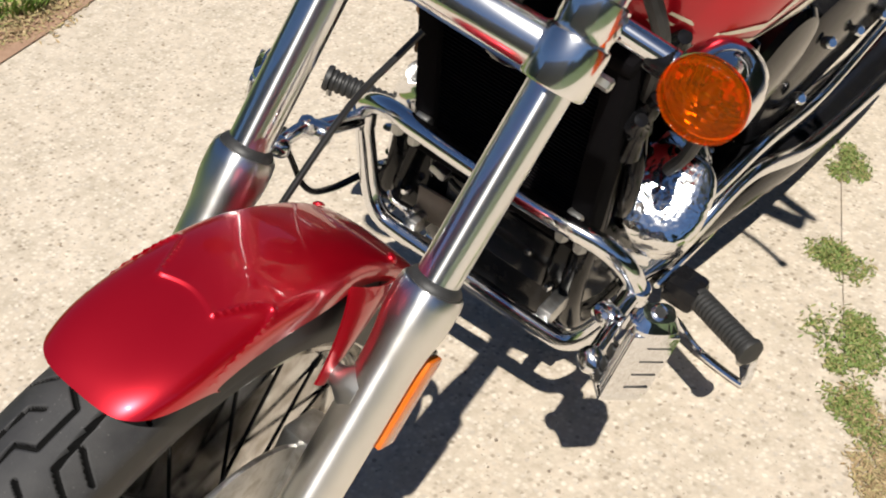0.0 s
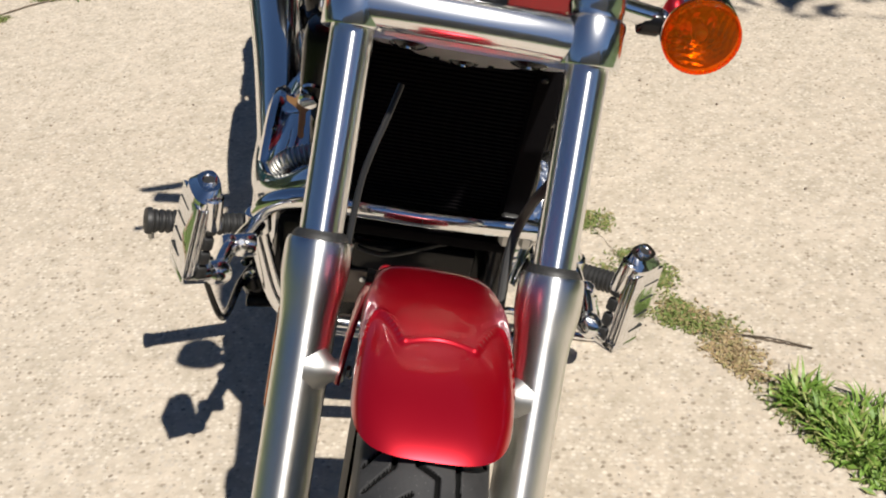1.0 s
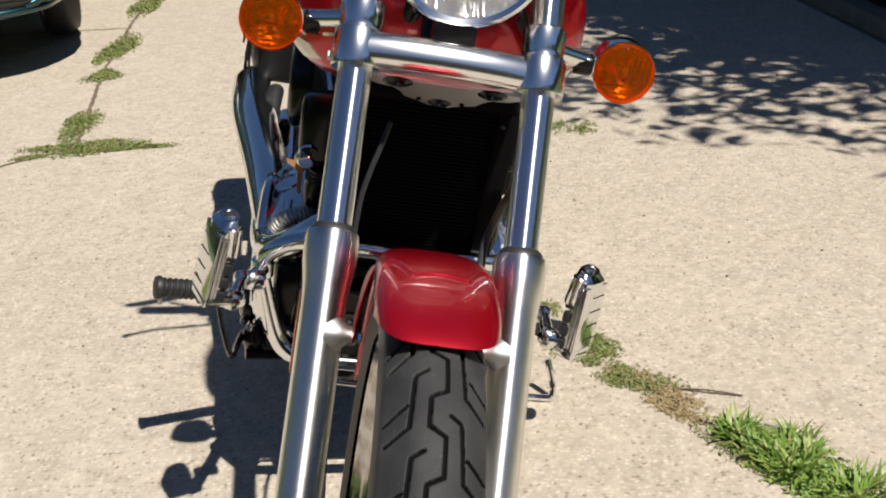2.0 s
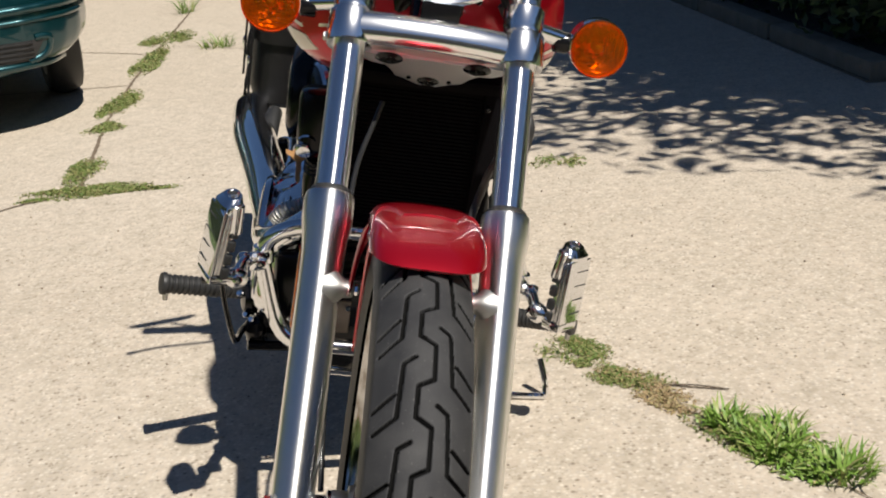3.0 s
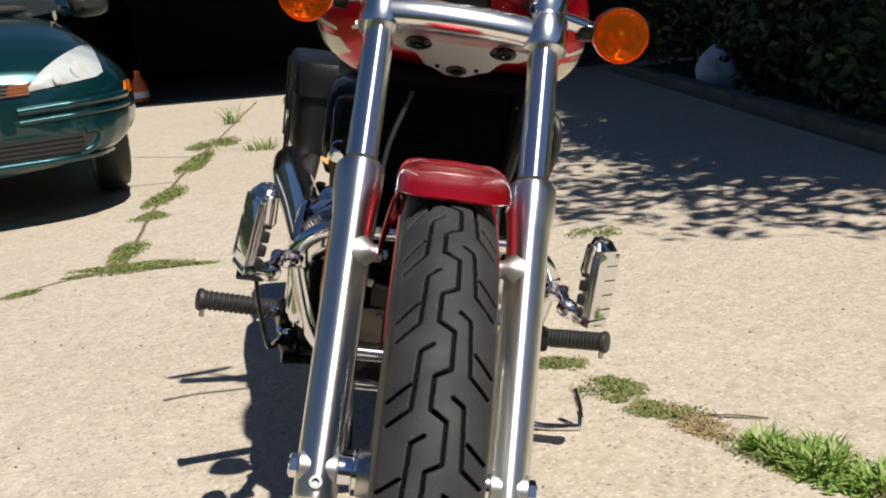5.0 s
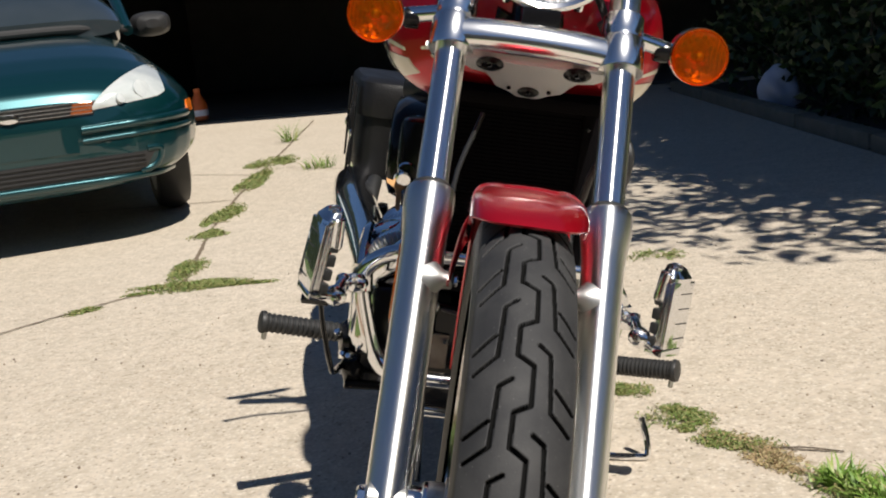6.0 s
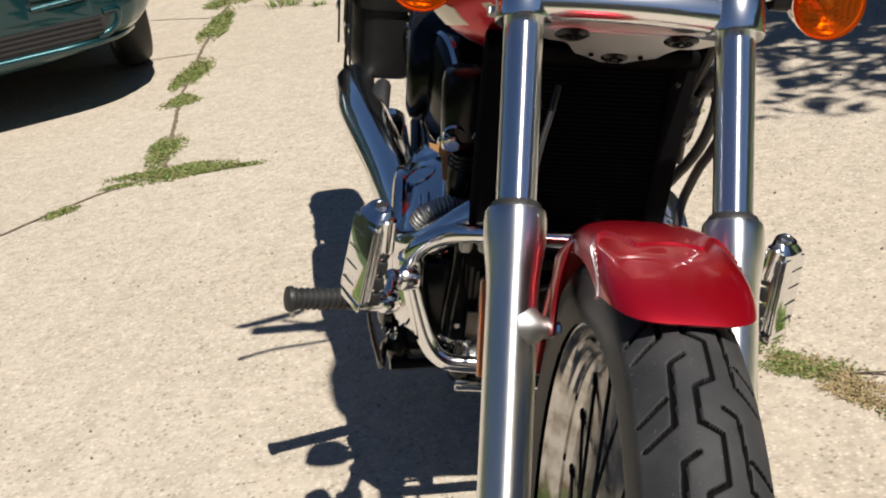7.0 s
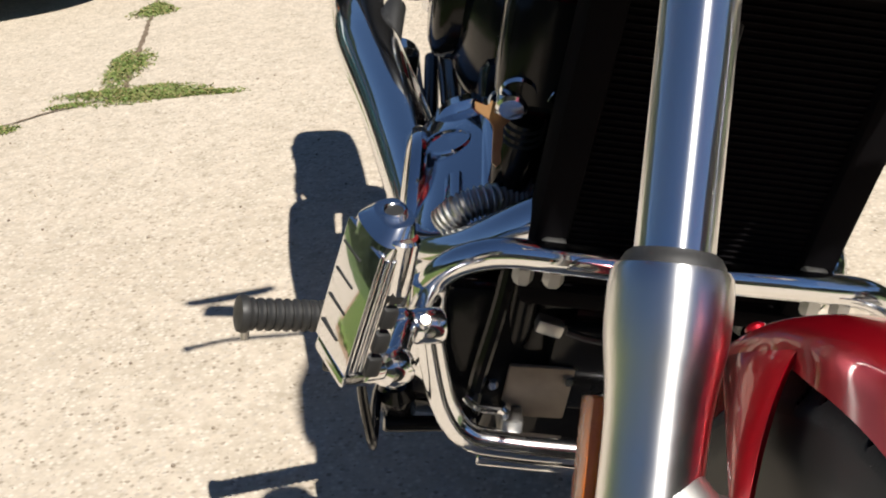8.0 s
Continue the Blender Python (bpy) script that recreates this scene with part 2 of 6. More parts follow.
info = dry.t.nodes.new("ShaderNodeNewGeometry")
dry.color(dry.ramp(info.outputs["Random Per Island"], (0.0, (0.26, 0.17, 0.09)), (0.5, (0.42, 0.31, 0.17)), (0.8, (0.30, 0.28, 0.11)), (1.0, (0.46, 0.36, 0.22))))
leaf = Mat("tree_leaf", (0.05, 0.10, 0.02), 0.5)
info = leaf.t.nodes.new("ShaderNodeNewGeometry")
leaf.color(leaf.ramp(info.outputs["Random Per Island"], (0.0, (0.012, 0.030, 0.006)), (0.7, (0.026, 0.055, 0.010)), (1.0, (0.07, 0.12, 0.025))))
bark = Mat("bark", (0.13, 0.10, 0.075), 0.9)
bark.color(bark.mix(bark.noise(14, 6, 0.6, (4, 4, 1)), (0.07, 0.055, 0.04), (0.20, 0.16, 0.12)))
bark.bump(bark.noise(20, 5, 0.6, (4, 4, 1)), 0.8, 0.02)

teal = Mat("teal_metallic_paint", (0.004, 0.055, 0.058), 0.30, 0.55, Coat_Weight=1.0, Coat_Roughness=0.02)
teal.color(teal.mix(teal.noise(700, 1), (0.0015, 0.030, 0.040), (0.003, 0.052, 0.056)))
plastic = Mat("dark_plastic", (0.022, 0.022, 0.023), 0.5)
plastic.bump(plastic.noise(300, 3), 0.15, 0.001)
plastic.color(plastic.mix(plastic.noise(30, 3), (0.018, 0.018, 0.019), (0.032, 0.031, 0.03)))
car_glass = Mat("tinted_car_glass", (0.03, 0.04, 0.045), 0.03, 0.0, Coat_Weight=1.0)
car_glass.color(car_glass.mix(car_glass.noise(3, 2), (0.02, 0.03, 0.035), (0.05, 0.06, 0.065)))
acrylic = Mat("clear_acrylic", (0.9, 0.92, 0.92), 0.04)
see = acrylic.t.nodes.new("ShaderNodeBsdfTransparent")
see.inputs[0].default_value = (0.72, 0.71, 0.69, 1)
blend = acrylic.t.nodes.new("ShaderNodeMixShader")
blend.inputs[0].default_value = 0.06
acrylic.t.links.new(see.outputs[0], blend.inputs[1])
acrylic.t.links.new(acrylic.b.outputs[0], blend.inputs[2])
acrylic.t.links.new(blend.outputs[0], acrylic.t.nodes["Material Output"].inputs["Surface"])
hazed = Mat("hazed_headlamp", (0.80, 0.82, 0.80), 0.2, 0.0, Coat_Weight=1.0)
hazed.color(hazed.mix(hazed.noise(16, 4), (0.66, 0.68, 0.66), (0.44, 0.48, 0.48)))
reflector_haze = Mat("hazed_lamp_bowl", (0.66, 0.68, 0.68), 0.22, 0.0, Coat_Weight=1.0)
reflector_haze.color(reflector_haze.mix(reflector_haze.noise(40, 4), (0.74, 0.76, 0.75), (0.48, 0.52, 0.53)))
# garage wall and floor colours kept low to paint in the interior's shade
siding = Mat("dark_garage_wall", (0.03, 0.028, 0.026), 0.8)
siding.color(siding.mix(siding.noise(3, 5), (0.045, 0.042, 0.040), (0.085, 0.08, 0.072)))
floor_dark = Mat("shade_dark_floor", (0.04, 0.036, 0.032), 0.8)
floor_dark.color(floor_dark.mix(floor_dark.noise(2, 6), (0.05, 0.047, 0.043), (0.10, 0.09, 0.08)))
orange = Mat("orange_plastic", (0.85, 0.22, 0.04), 0.45)
orange.color(orange.mix(orange.noise(25, 3), (0.55, 0.14, 0.03), (0.30, 0.06, 0.012)))
white = Mat("white_plastic", (0.70, 0.74, 0.80), 0.5)
white.color(white.mix(white.noise(9, 4), (0.58, 0.65, 0.80), (0.44, 0.51, 0.66)))
brick = Mat("brown_brick", (0.34, 0.22, 0.16), 0.85)
brick.color(brick.mix(brick.noise(6, 6), (0.30, 0.19, 0.14), (0.42, 0.29, 0.21)))
brick.bump(brick.noise(40, 4), 0.5, 0.01)

# ---- mesh helpers ----


def put(name, bm, mat, parent=None, label="", sharp=32, smooth=True):
    """Links a bmesh as one mesh object, under a thing where one is given."""
    bmesh.ops.recalc_face_normals(bm, faces=bm.faces)
    me = bpy.data.meshes.new(name)
    bm.to_mesh(me)
    bm.free()
    me.materials.append(mat.m)
    if smooth:
        me.shade_smooth()
        me.set_sharp_from_angle(angle=radians(sharp))
    ob = new(name, me)
    if parent is not None:
        ob.parent = parent
    if label:
        ob["label"] = label
    return ob


def part(name, bm, mat, parent, label="", sharp=32):
    return put(name, bm, mat, parent, label, sharp)


def thing(name, m, label, category, group=""):
    ob = new(name)
    ob.empty_display_size = 0.1
    ob.matrix_world = m
    return tagged(ob, label, category, group)


def ring_faces(bm, rings, closed=True, cap=True):
    n = len(rings[0])
    for a, b in zip(rings, rings[1:]):
        for i in range(n if closed else n - 1):
            j = (i + 1) % n
            bm.faces.new((a[i], a[j], b[j], b[i]))
    if cap:
        for r in (rings[0], rings[-1]):
            bm.faces.new(r)


def curve_points(pts, step=0.01):
    """Points along a smooth line through pts."""
    pts = [Vector(p) for p in pts]
    out = []
    ext = [2 * pts[0] - pts[1], *pts, 2 * pts[-1] - pts[-2]]
    for i in range(1, len(ext) - 2):
        a, b, c, d = ext[i - 1:i + 3]
        k = max(2, int((c - b).length / step))
        for s in range(k):
            t = s / k
            out.append(0.5 * ((2 * b) + (c - a) * t + (2 * a - 5 * b + 4 * c - d) * t * t + (3 * b - a - 3 * c + d) * t ** 3))
    return out + [pts[-1]]


def tube(pts, radius, segs=14, step=0.012, smooth=True, bm=None):
    """A round tube along points; radius is a number or a function of 0..1."""
    bm = bm or bmesh.new()
    pts = curve_points(pts, step) if smooth and len(pts) > 2 else [Vector(p) for p in pts]
    rings, side = [], None
    for i, p in enumerate(pts):
        way = (pts[min(i + 1, len(pts) - 1)] - pts[max(i - 1, 0)]).normalized()
        side = side or way.orthogonal()
        side = (side - way * side.dot(way)).normalized()
        up = way.cross(side)
        r = radius(i / (len(pts) - 1)) if callable(radius) else radius
        rings.append([bm.verts.new(p + r * (math.cos(2 * math.pi * k / segs) * side + math.sin(2 * math.pi * k / segs) * up)) for k in range(segs)])
    ring_faces(bm, rings)
    return bm


def lathe(profile, m=None, segs=32, bm=None, cap=True):
    """Turns (radius, height) pairs round the z axis of the pose m."""
    bm = bm or bmesh.new()
    m = m or Matrix()
    rings = [[bm.verts.new(m @ Vector((max(r, 1e-4) * math.cos(2 * math.pi * k / segs), max(r, 1e-4) * math.sin(2 * math.pi * k / segs), h)))
              for k in range(segs)] for r, h in profile]
    ring_faces(bm, rings, cap=cap)
    return bm


def rbox(size, m=None, bevel=0.004, bm=None, segs=2):
    """A box with rounded edges, centred on the pose m."""
    own = bmesh.new()
    bmesh.ops.create_cube(own, size=1.0)
    for v in own.verts:
        v.co = Vector((v.co.x * size[0], v.co.y * size[1], v.co.z * size[2]))
    bmesh.ops.bevel(own, geom=own.edges[:], offset=min(bevel, min(size) * 0.49), segments=segs, affect="EDGES", profile=0.5)
    own.transform(m or Matrix())
    return join(own, bm)


def join(own, bm):
    if bm is None:
        return own
    me = bpy.data.meshes.new("tmp")
    own.to_mesh(me)
    own.free()
    bm.from_mesh(me)
    bpy.data.meshes.remove(me)
    return bm


def loft(sections, cap=True, bm=None):
    """Skins closed rings of points."""
    bm = bm or bmesh.new()
    rings = [[bm.verts.new(p) for p in s] for s in sections]
    ring_faces(bm, rings, cap=cap)
    return bm


def sheet(grid, thick=0.0, bm=None):
    """A surface through a grid of points, given some thickness."""
    bm = bm or bmesh.new()
    rows = [[bm.verts.new(p) for p in r] for r in grid]
    for a, b in zip(rows, rows[1:]):
        for i in range(len(a) - 1):
            bm.faces.new((a[i], a[i + 1], b[i + 1], b[i]))
    if thick:
        bmesh.ops.recalc_face_normals(bm, faces=bm.faces)
        bmesh.ops.solidify(bm, geom=bm.faces[:], thickness=thick)
    return bm


def slab(outline, thick, m=None, bevel=0.002, bm=None):
    """A plate with the given outline in the x, y plane of the pose m."""
    own = bmesh.new()
    low = [own.verts.new((x, y, 0)) for x, y in outline]
    high = [own.verts.new((x, y, thick)) for x, y in outline]
    own.faces.new(low)
    own.faces.new(high)
    n = len(low)
    for i in range(n):
        own.faces.new((low[i], low[(i + 1) % n], high[(i + 1) % n], high[i]))
    if bevel:
        bmesh.ops.recalc_face_normals(own, faces=own.faces)
        bmesh.ops.bevel(own, geom=own.edges[:], offset=bevel, segments=2, affect="EDGES")
    own.transform(m or Matrix())
    return join(own, bm)


def along(a, b):
    """A pose at a whose z axis points to b."""
    a, b = Vector(a), Vector(b)
    return Matrix.Translation(a) @ (b - a).to_track_quat("Z", "Y").to_matrix().to_4x4()


def rod(a, b, radius, segs=12, bm=None, chamfer=0.0015):
    """A straight round bar from a to b with chamfered ends."""
    h = (Vector(b) - Vector(a)).length
    c = min(chamfer, radius * 0.5, h * 0.3)
    return lathe([(radius - c, 0), (radius, c), (radius, h - c), (radius - c, h)], along(a, b), segs, bm)


def superellipse(cx, cy, a, b, n=2.5, count=28):
    out = []
    for k in range(count):
        t = 2 * math.pi * k / count
        c, s = math.cos(t), math.sin(t)
        out.append((cx + a * math.copysign(abs(c) ** (2 / n), c), cy + b * math.copysign(abs(s) ** (2 / n), s)))
    return out


TREAD_STEP = 0.0807
CUTS = [(0.0, 0.0068, 0.09, -0.0068), (0.09, -0.0068, 0.45, -0.0075), (0.45, -0.0075, 0.56, 0.0068), (0.56, 0.0068, 1.0, 0.0068)]
for sgn, off in ((-1, 0.0), (1, 0.57)):
    # a hook beside the middle groove, running on to the shoulder, and a slanting cut above its end
    CUTS += [(off - 0.27, sgn * 0.0105, off - 0.19, sgn * 0.0205), (off - 0.19, sgn * 0.0205, off + 0.46, sgn * 0.0235),
             (off + 0.46, sgn * 0.0235, off + 0.63, sgn * 0.041), (off + 0.19, sgn * 0.0265, off + 0.36, sgn * 0.043)]


def tread_depth(ang, x):
    """How deep the tread is cut at an angle (radians) and a place across (metres)."""
    f = (-ang / (2 * math.pi) * 26) % 1.0
    best = 1.0
    for f0, x0, f1, x1 in CUTS:
        for shift in (-1, 0, 1):
            a, b = (f0 + shift - f) * TREAD_STEP, (f1 + shift - f) * TREAD_STEP
            if min(a, b) > 0.004 or max(a, b) < -0.004:
                continue
            dy, dx = b - a, x1 - x0
            k = min(1.0, max(0.0, (-a * dy + (x - x0) * dx) / (dy * dy + dx * dx)))
            best = min(best, math.hypot(a + k * dy, x0 + k * dx - x))
    k = min(1.0, max(0.0, (0.0022 - best) / 0.0012))
    return 0.0065 * k * k * (3 - 2 * k)


def tyre_mesh(center, radius, half, rim_r, cut, turns=1800, rows=131):
    bm = bmesh.new()
    rings = []
    for i in range(turns):
        ang = 2 * math.pi * i / turns
        ring = []
        for j in range(rows):
            t = -1 + 2 * j / (rows - 1)
            wide = abs(t)
            if wide < 0.72:
                x = t / 0.72 * half * 0.90
                r = radius - 0.026 * (abs(x) / (half * 0.9)) ** 2.2
                r -= tread_depth(ang, x) if cut else 0.0
            else:
                k = (wide - 0.72) / 0.28
                x = math.copysign(half * (0.90 + 0.10 * math.sin(min(1, k * 1.7) * math.pi / 2) - 0.34 * max(0, k - 0.45) ** 1.5), t)
                r = radius - 0.026 - (radius - 0.026 - rim_r) * k
            ring.append(bm.verts.new((center[0] + x, center[1] - r * math.cos(ang), center[2] + r * math.sin(ang))))
        rings.append(ring)
    for i in range(turns):
        a, b = rings[i], rings[(i + 1) % turns]
        for j in range(rows - 1):
            f = bm.faces.new((a[j], a[j + 1], b[j + 1], b[j]))
            wide = abs(-1 + 2 * (j + 0.5) / (rows - 1))
            if cut and wide > 0.76:
                f.material_index = 1
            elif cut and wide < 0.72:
                # cut faces take the dark slot, groove shade put into colour
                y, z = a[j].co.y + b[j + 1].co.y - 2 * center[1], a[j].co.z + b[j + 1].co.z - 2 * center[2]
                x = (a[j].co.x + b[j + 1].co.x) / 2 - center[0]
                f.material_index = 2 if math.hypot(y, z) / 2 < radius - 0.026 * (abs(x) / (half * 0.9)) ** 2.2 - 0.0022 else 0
    return bm

# ---- the place: driveway, garage, planting ----


def flat(name, pts, z, mat, label, category="ground"):
    bm = bmesh.new()
    bm.faces.new([bm.verts.new((x, y, z)) for x, y in pts])
    return tagged(put(name, bm, mat), label, category, kind="structure")


lawn = Mat("lawn", (0.07, 0.13, 0.03), 0.9)
lawn.color(lawn.mix(lawn.noise(3, 6), (0.05, 0.10, 0.02), (0.10, 0.14, 0.04)))
lawn.bump(lawn.noise(60, 4), 0.8, 0.03)
flat("ground", [(-400, -400), (400, -400), (400, 400), (-400, 400)], -0.03, lawn, "green lawn and earth round the driveway")
red_soil = Mat("reddish_soil", (0.36, 0.22, 0.14), 0.95)
red_soil.color(red_soil.mix(red_soil.noise(40, 6, 0.65), (0.24, 0.13, 0.08), (0.46, 0.31, 0.21)))
red_soil.bump(red_soil.noise(120, 4), 0.7, 0.006)
turf = Mat("sunlit_turf", (0.09, 0.16, 0.03), 0.9)
turf.color(turf.mix(turf.ramp(turf.noise(18, 6, 0.7), (0.35, gray(0)), (0.65, gray(1))), (0.07, 0.15, 0.02), (0.20, 0.24, 0.06)))
turf.bump(turf.noise(90, 5), 1.0, 0.02)
EDGE = [(-1.62, 0.86), (-1.575, 0.72), (-1.535, 0.60), (-1.50, 0.47), (-1.43, 0.22), (-1.36, -0.02), (-1.24, -0.45), (-1.10, -0.92), (-0.80, -1.9), (-0.50, -4.2)]
flat("soil_strip", EDGE + [(-6.5, -4.2), (-6.5, 1.2)], 0.0045, red_soil, "reddish bare soil along the slab's edge", "soil")
flat("lawn", [(x - 0.13 - 0.03 * math.sin(9 * y), y - 0.05) for x, y in EDGE] + [(-6.5, -4.25), (-6.5, 1.05)], 0.009, turf, "sunlit green lawn beside the driveway", "lawn")
# the slab reaches under the garage; long joints part it, a little open and full of soil
drive = bmesh.new()
rows = [[(-6.5 + 8.6 * i / 44, -4.2 + 14.7 * j / 74) for i in range(45)] for j in range(75)]
verts = [[drive.verts.new((x, y, 0.0015 * noise.noise((x * 1.3, y * 1.3, 0)))) for x, y in r] for r in rows]
for a, b in zip(verts, verts[1:]):
    for i in range(len(a) - 1):
        drive.faces.new((a[i], a[i + 1], b[i + 1], b[i]))
rim_edges = [e for e in drive.edges if e.is_boundary]
for v in [v for v in bmesh.ops.extrude_edge_only(drive, edges=rim_edges)["geom"] if isinstance(v, bmesh.types.BMVert)]:
    v.co.z = -0.10
tagged(put("driveway", drive, concrete), "sunlit tan exposed-aggregate concrete driveway", "driveway", kind="structure")


def joint(pts, width, seed):
    """A ragged crack or joint filled with soil, a hair above the slab."""
    rnd = random.Random(seed)
    line = curve_points([(x, y, 0) for x, y in pts], 0.025) if len(pts) > 2 else [Vector((*pts[0], 0)).lerp(Vector((*pts[1], 0)), k / 60) for k in range(61)]
    bm = bmesh.new()
    left, right = [], []
    for i, p in enumerate(line):
        way = (line[min(i + 1, len(line) - 1)] - line[max(i - 1, 0)]).normalized()
        n = Vector((-way.y, way.x, 0))
        wob = rnd.uniform(-0.35, 0.35) * width
        left.append(bm.verts.new(p + n * (wob + width * rnd.uniform(0.25, 0.75)) + Vector((0, 0, 0.0035))))
        right.append(bm.verts.new(p + n * (wob - width * rnd.uniform(0.25, 0.75)) + Vector((0, 0, 0.0035))))
    for i in range(len(line) - 1):
        bm.faces.new((left[i], left[i + 1], right[i + 1], right[i]))
    return tagged(put("expansion_joint", bm, soil), "soil-filled crack in the concrete slab", "joint", kind="structure")


joint([(-1.02, 2.34), (-1.31, 2.352), (-1.49, 2.26), (-1.67, 2.06), (-1.87, 1.78), (-2.3, 1.25), (-3.2, 0.2)], 0.010, 1)
joint([(-1.31, 2.352), (-1.45, 3.0), (-1.553, 3.5), (-1.72, 4.64), (-1.90, 6.23), (-2.19, 8.76)], 0.014, 2)
joint([(-1.69, 4.30), (-1.95, 4.31), (-2.6, 4.35)], 0.010, 3)
joint([(-1.78, 5.22), (-2.34, 5.54), (-3.2, 5.9)], 0.010, 4)
joint([(-1.78, 5.45), (-1.62, 5.43), (-1.13, 5.09), (-0.5, 4.9)], 0.007, 5)
joint([(0.02, 1.32), (0.15, 1.03), (0.24, 0.84), (0.34, 0.68), (0.45, 0.52)], 0.0009, 6)
joint([(0.45, 0.52), (0.6, 0.3), (0.8, 0.0), (1.4, -0.9)], 0.0030, 8)
joint([(0.40, 0.655), (0.51, 0.62)], 0.004, 7)

GAR = Matrix.Translation((-1.82, 9.56, 0)) @ pose(0, 0, 0, 0, 0, -10.8)


def wall(name, x0, x1, y0, y1, z0, z1, mat=None, label="dark unlit garage wall"):
    bm = rbox((x1 - x0, y1 - y0, z1 - z0), GAR @ Matrix.Translation(((x0 + x1) / 2, (y0 + y1) / 2, (z0 + z1) / 2)), 0.01)
    return tagged(put(name, bm, mat or siding), label, "wall", kind="structure")


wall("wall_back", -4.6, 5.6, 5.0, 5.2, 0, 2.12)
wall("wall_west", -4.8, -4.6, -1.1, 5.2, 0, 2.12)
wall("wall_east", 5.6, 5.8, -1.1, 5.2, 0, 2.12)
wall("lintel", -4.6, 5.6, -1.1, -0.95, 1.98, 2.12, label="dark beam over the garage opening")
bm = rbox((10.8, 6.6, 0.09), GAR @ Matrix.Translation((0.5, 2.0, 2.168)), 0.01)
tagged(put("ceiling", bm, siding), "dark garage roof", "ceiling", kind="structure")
# floor carries the darkness of the garage depth in its colour
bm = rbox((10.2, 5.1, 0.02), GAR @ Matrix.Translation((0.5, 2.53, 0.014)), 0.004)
tagged(put("floor", bm, floor_dark), "garage floor coloured dark for the unlit interior", "floor", kind="structure")
# unseen brick wall added behind the camera to shape chrome reflections and fill
bm = rbox((16, 0.3, 5.6), Matrix.Translation((1, -11.5, 2.77)), 0.02)
tagged(put("wall_house", bm, brick), "unseen brown brick wall added for chrome reflections", "wall", kind="structure")

# unseen ring of dark trees, far off, added to darken reflections and fill
ring = bmesh.new()
cols = []
for k in range(181):
    a = 2 * math.pi * k / 180
    rad = 24 + 3 * noise.noise((math.cos(a) * 3, math.sin(a) * 3, 1))
    top = 6.0 + 1.6 * noise.noise((math.cos(a) * 5, math.sin(a) * 5, 4)) + 0.8 * noise.noise((math.cos(a) * 25, math.sin(a) * 25, 8))
    cols.append([ring.verts.new((rad * math.cos(a) + 0.9 * noise.noise((k * 0.7, z, 2)), rad * math.sin(a) + 0.9 * noise.noise((k * 0.7, z, 5)), -0.03 + top * z / 8)) for z in range(9)])
for a, b in zip(cols, cols[1:]):
    for i in range(8):
        ring.faces.new((a[i], b[i], b[i + 1], a[i + 1]))
far_leaf = Mat("far_trees", (0.02, 0.04, 0.012), 0.9)
far_leaf.color(far_leaf.mix(far_leaf.noise(2.5, 8, 0.7), (0.008, 0.016, 0.006), (0.045, 0.075, 0.02)))
far_leaf.bump(far_leaf.noise(3, 8, 0.7), 1.0, 0.5)
tagged(put("backdrop", ring, far_leaf), "unseen dark tree line added round the lots for reflections", "trees", kind="structure")

# mossy edging concrete, its colour also lowered to deepen the shade there
mossy = Mat("mossy_shaded_concrete", (0.16, 0.15, 0.12), 0.92)
mossy.color(mossy.mix(mossy.noise(9, 6, 0.65), (0.10, 0.10, 0.07), (0.27, 0.245, 0.20)))
mossy.bump(mossy.noise(70, 5), 0.5, 0.006)
# low concrete edging beside the shrubs
a, b = Vector((1.68, 3.0, 0)), Vector((1.08, 8.3, 0))
way = (b - a).normalized()
for k in range(5):
    p = a + way * (0.52 + 1.05 * k)
    m = Matrix.Translation(p + Vector((0, 0, 0.02))) @ way.to_track_quat("Y", "Z").to_matrix().to_4x4()
    tagged(put("edging_stone", rbox((0.11, 1.03, 0.13), m, 0.015), mossy), "weathered concrete edging beside the shrubs", "edging", "edging along the planting")


def leaves(bm, center, extents, count, size, rnd, fill=0.75):
    """Scatters small folded leaves through an uneven ball."""
    for _ in range(count):
        d = Vector((rnd.gauss(0, 1), rnd.gauss(0, 1), rnd.gauss(0, 1))).normalized()
        r = rnd.random() ** (1 / 3 * fill)
        p = Vector(center) + Vector((d.x * extents[0], d.y * extents[1], d.z * extents[2])) * r
        s = size * rnd.uniform(0.6, 1.3)
        q = Euler((rnd.uniform(0, 6.3), rnd.uniform(0, 6.3), rnd.uniform(0, 6.3))).to_matrix()
        pts = [q @ Vector(v) * s for v in ((0, -1, 0), (0.45, -0.1, 0.12), (0, 1, 0), (-0.45, -0.1, 0.12))]
        vs = [bm.verts.new(p + v) for v in pts]
        bm.faces.new((vs[0], vs[1], vs[2]))
        bm.faces.new((vs[0], vs[2], vs[3]))


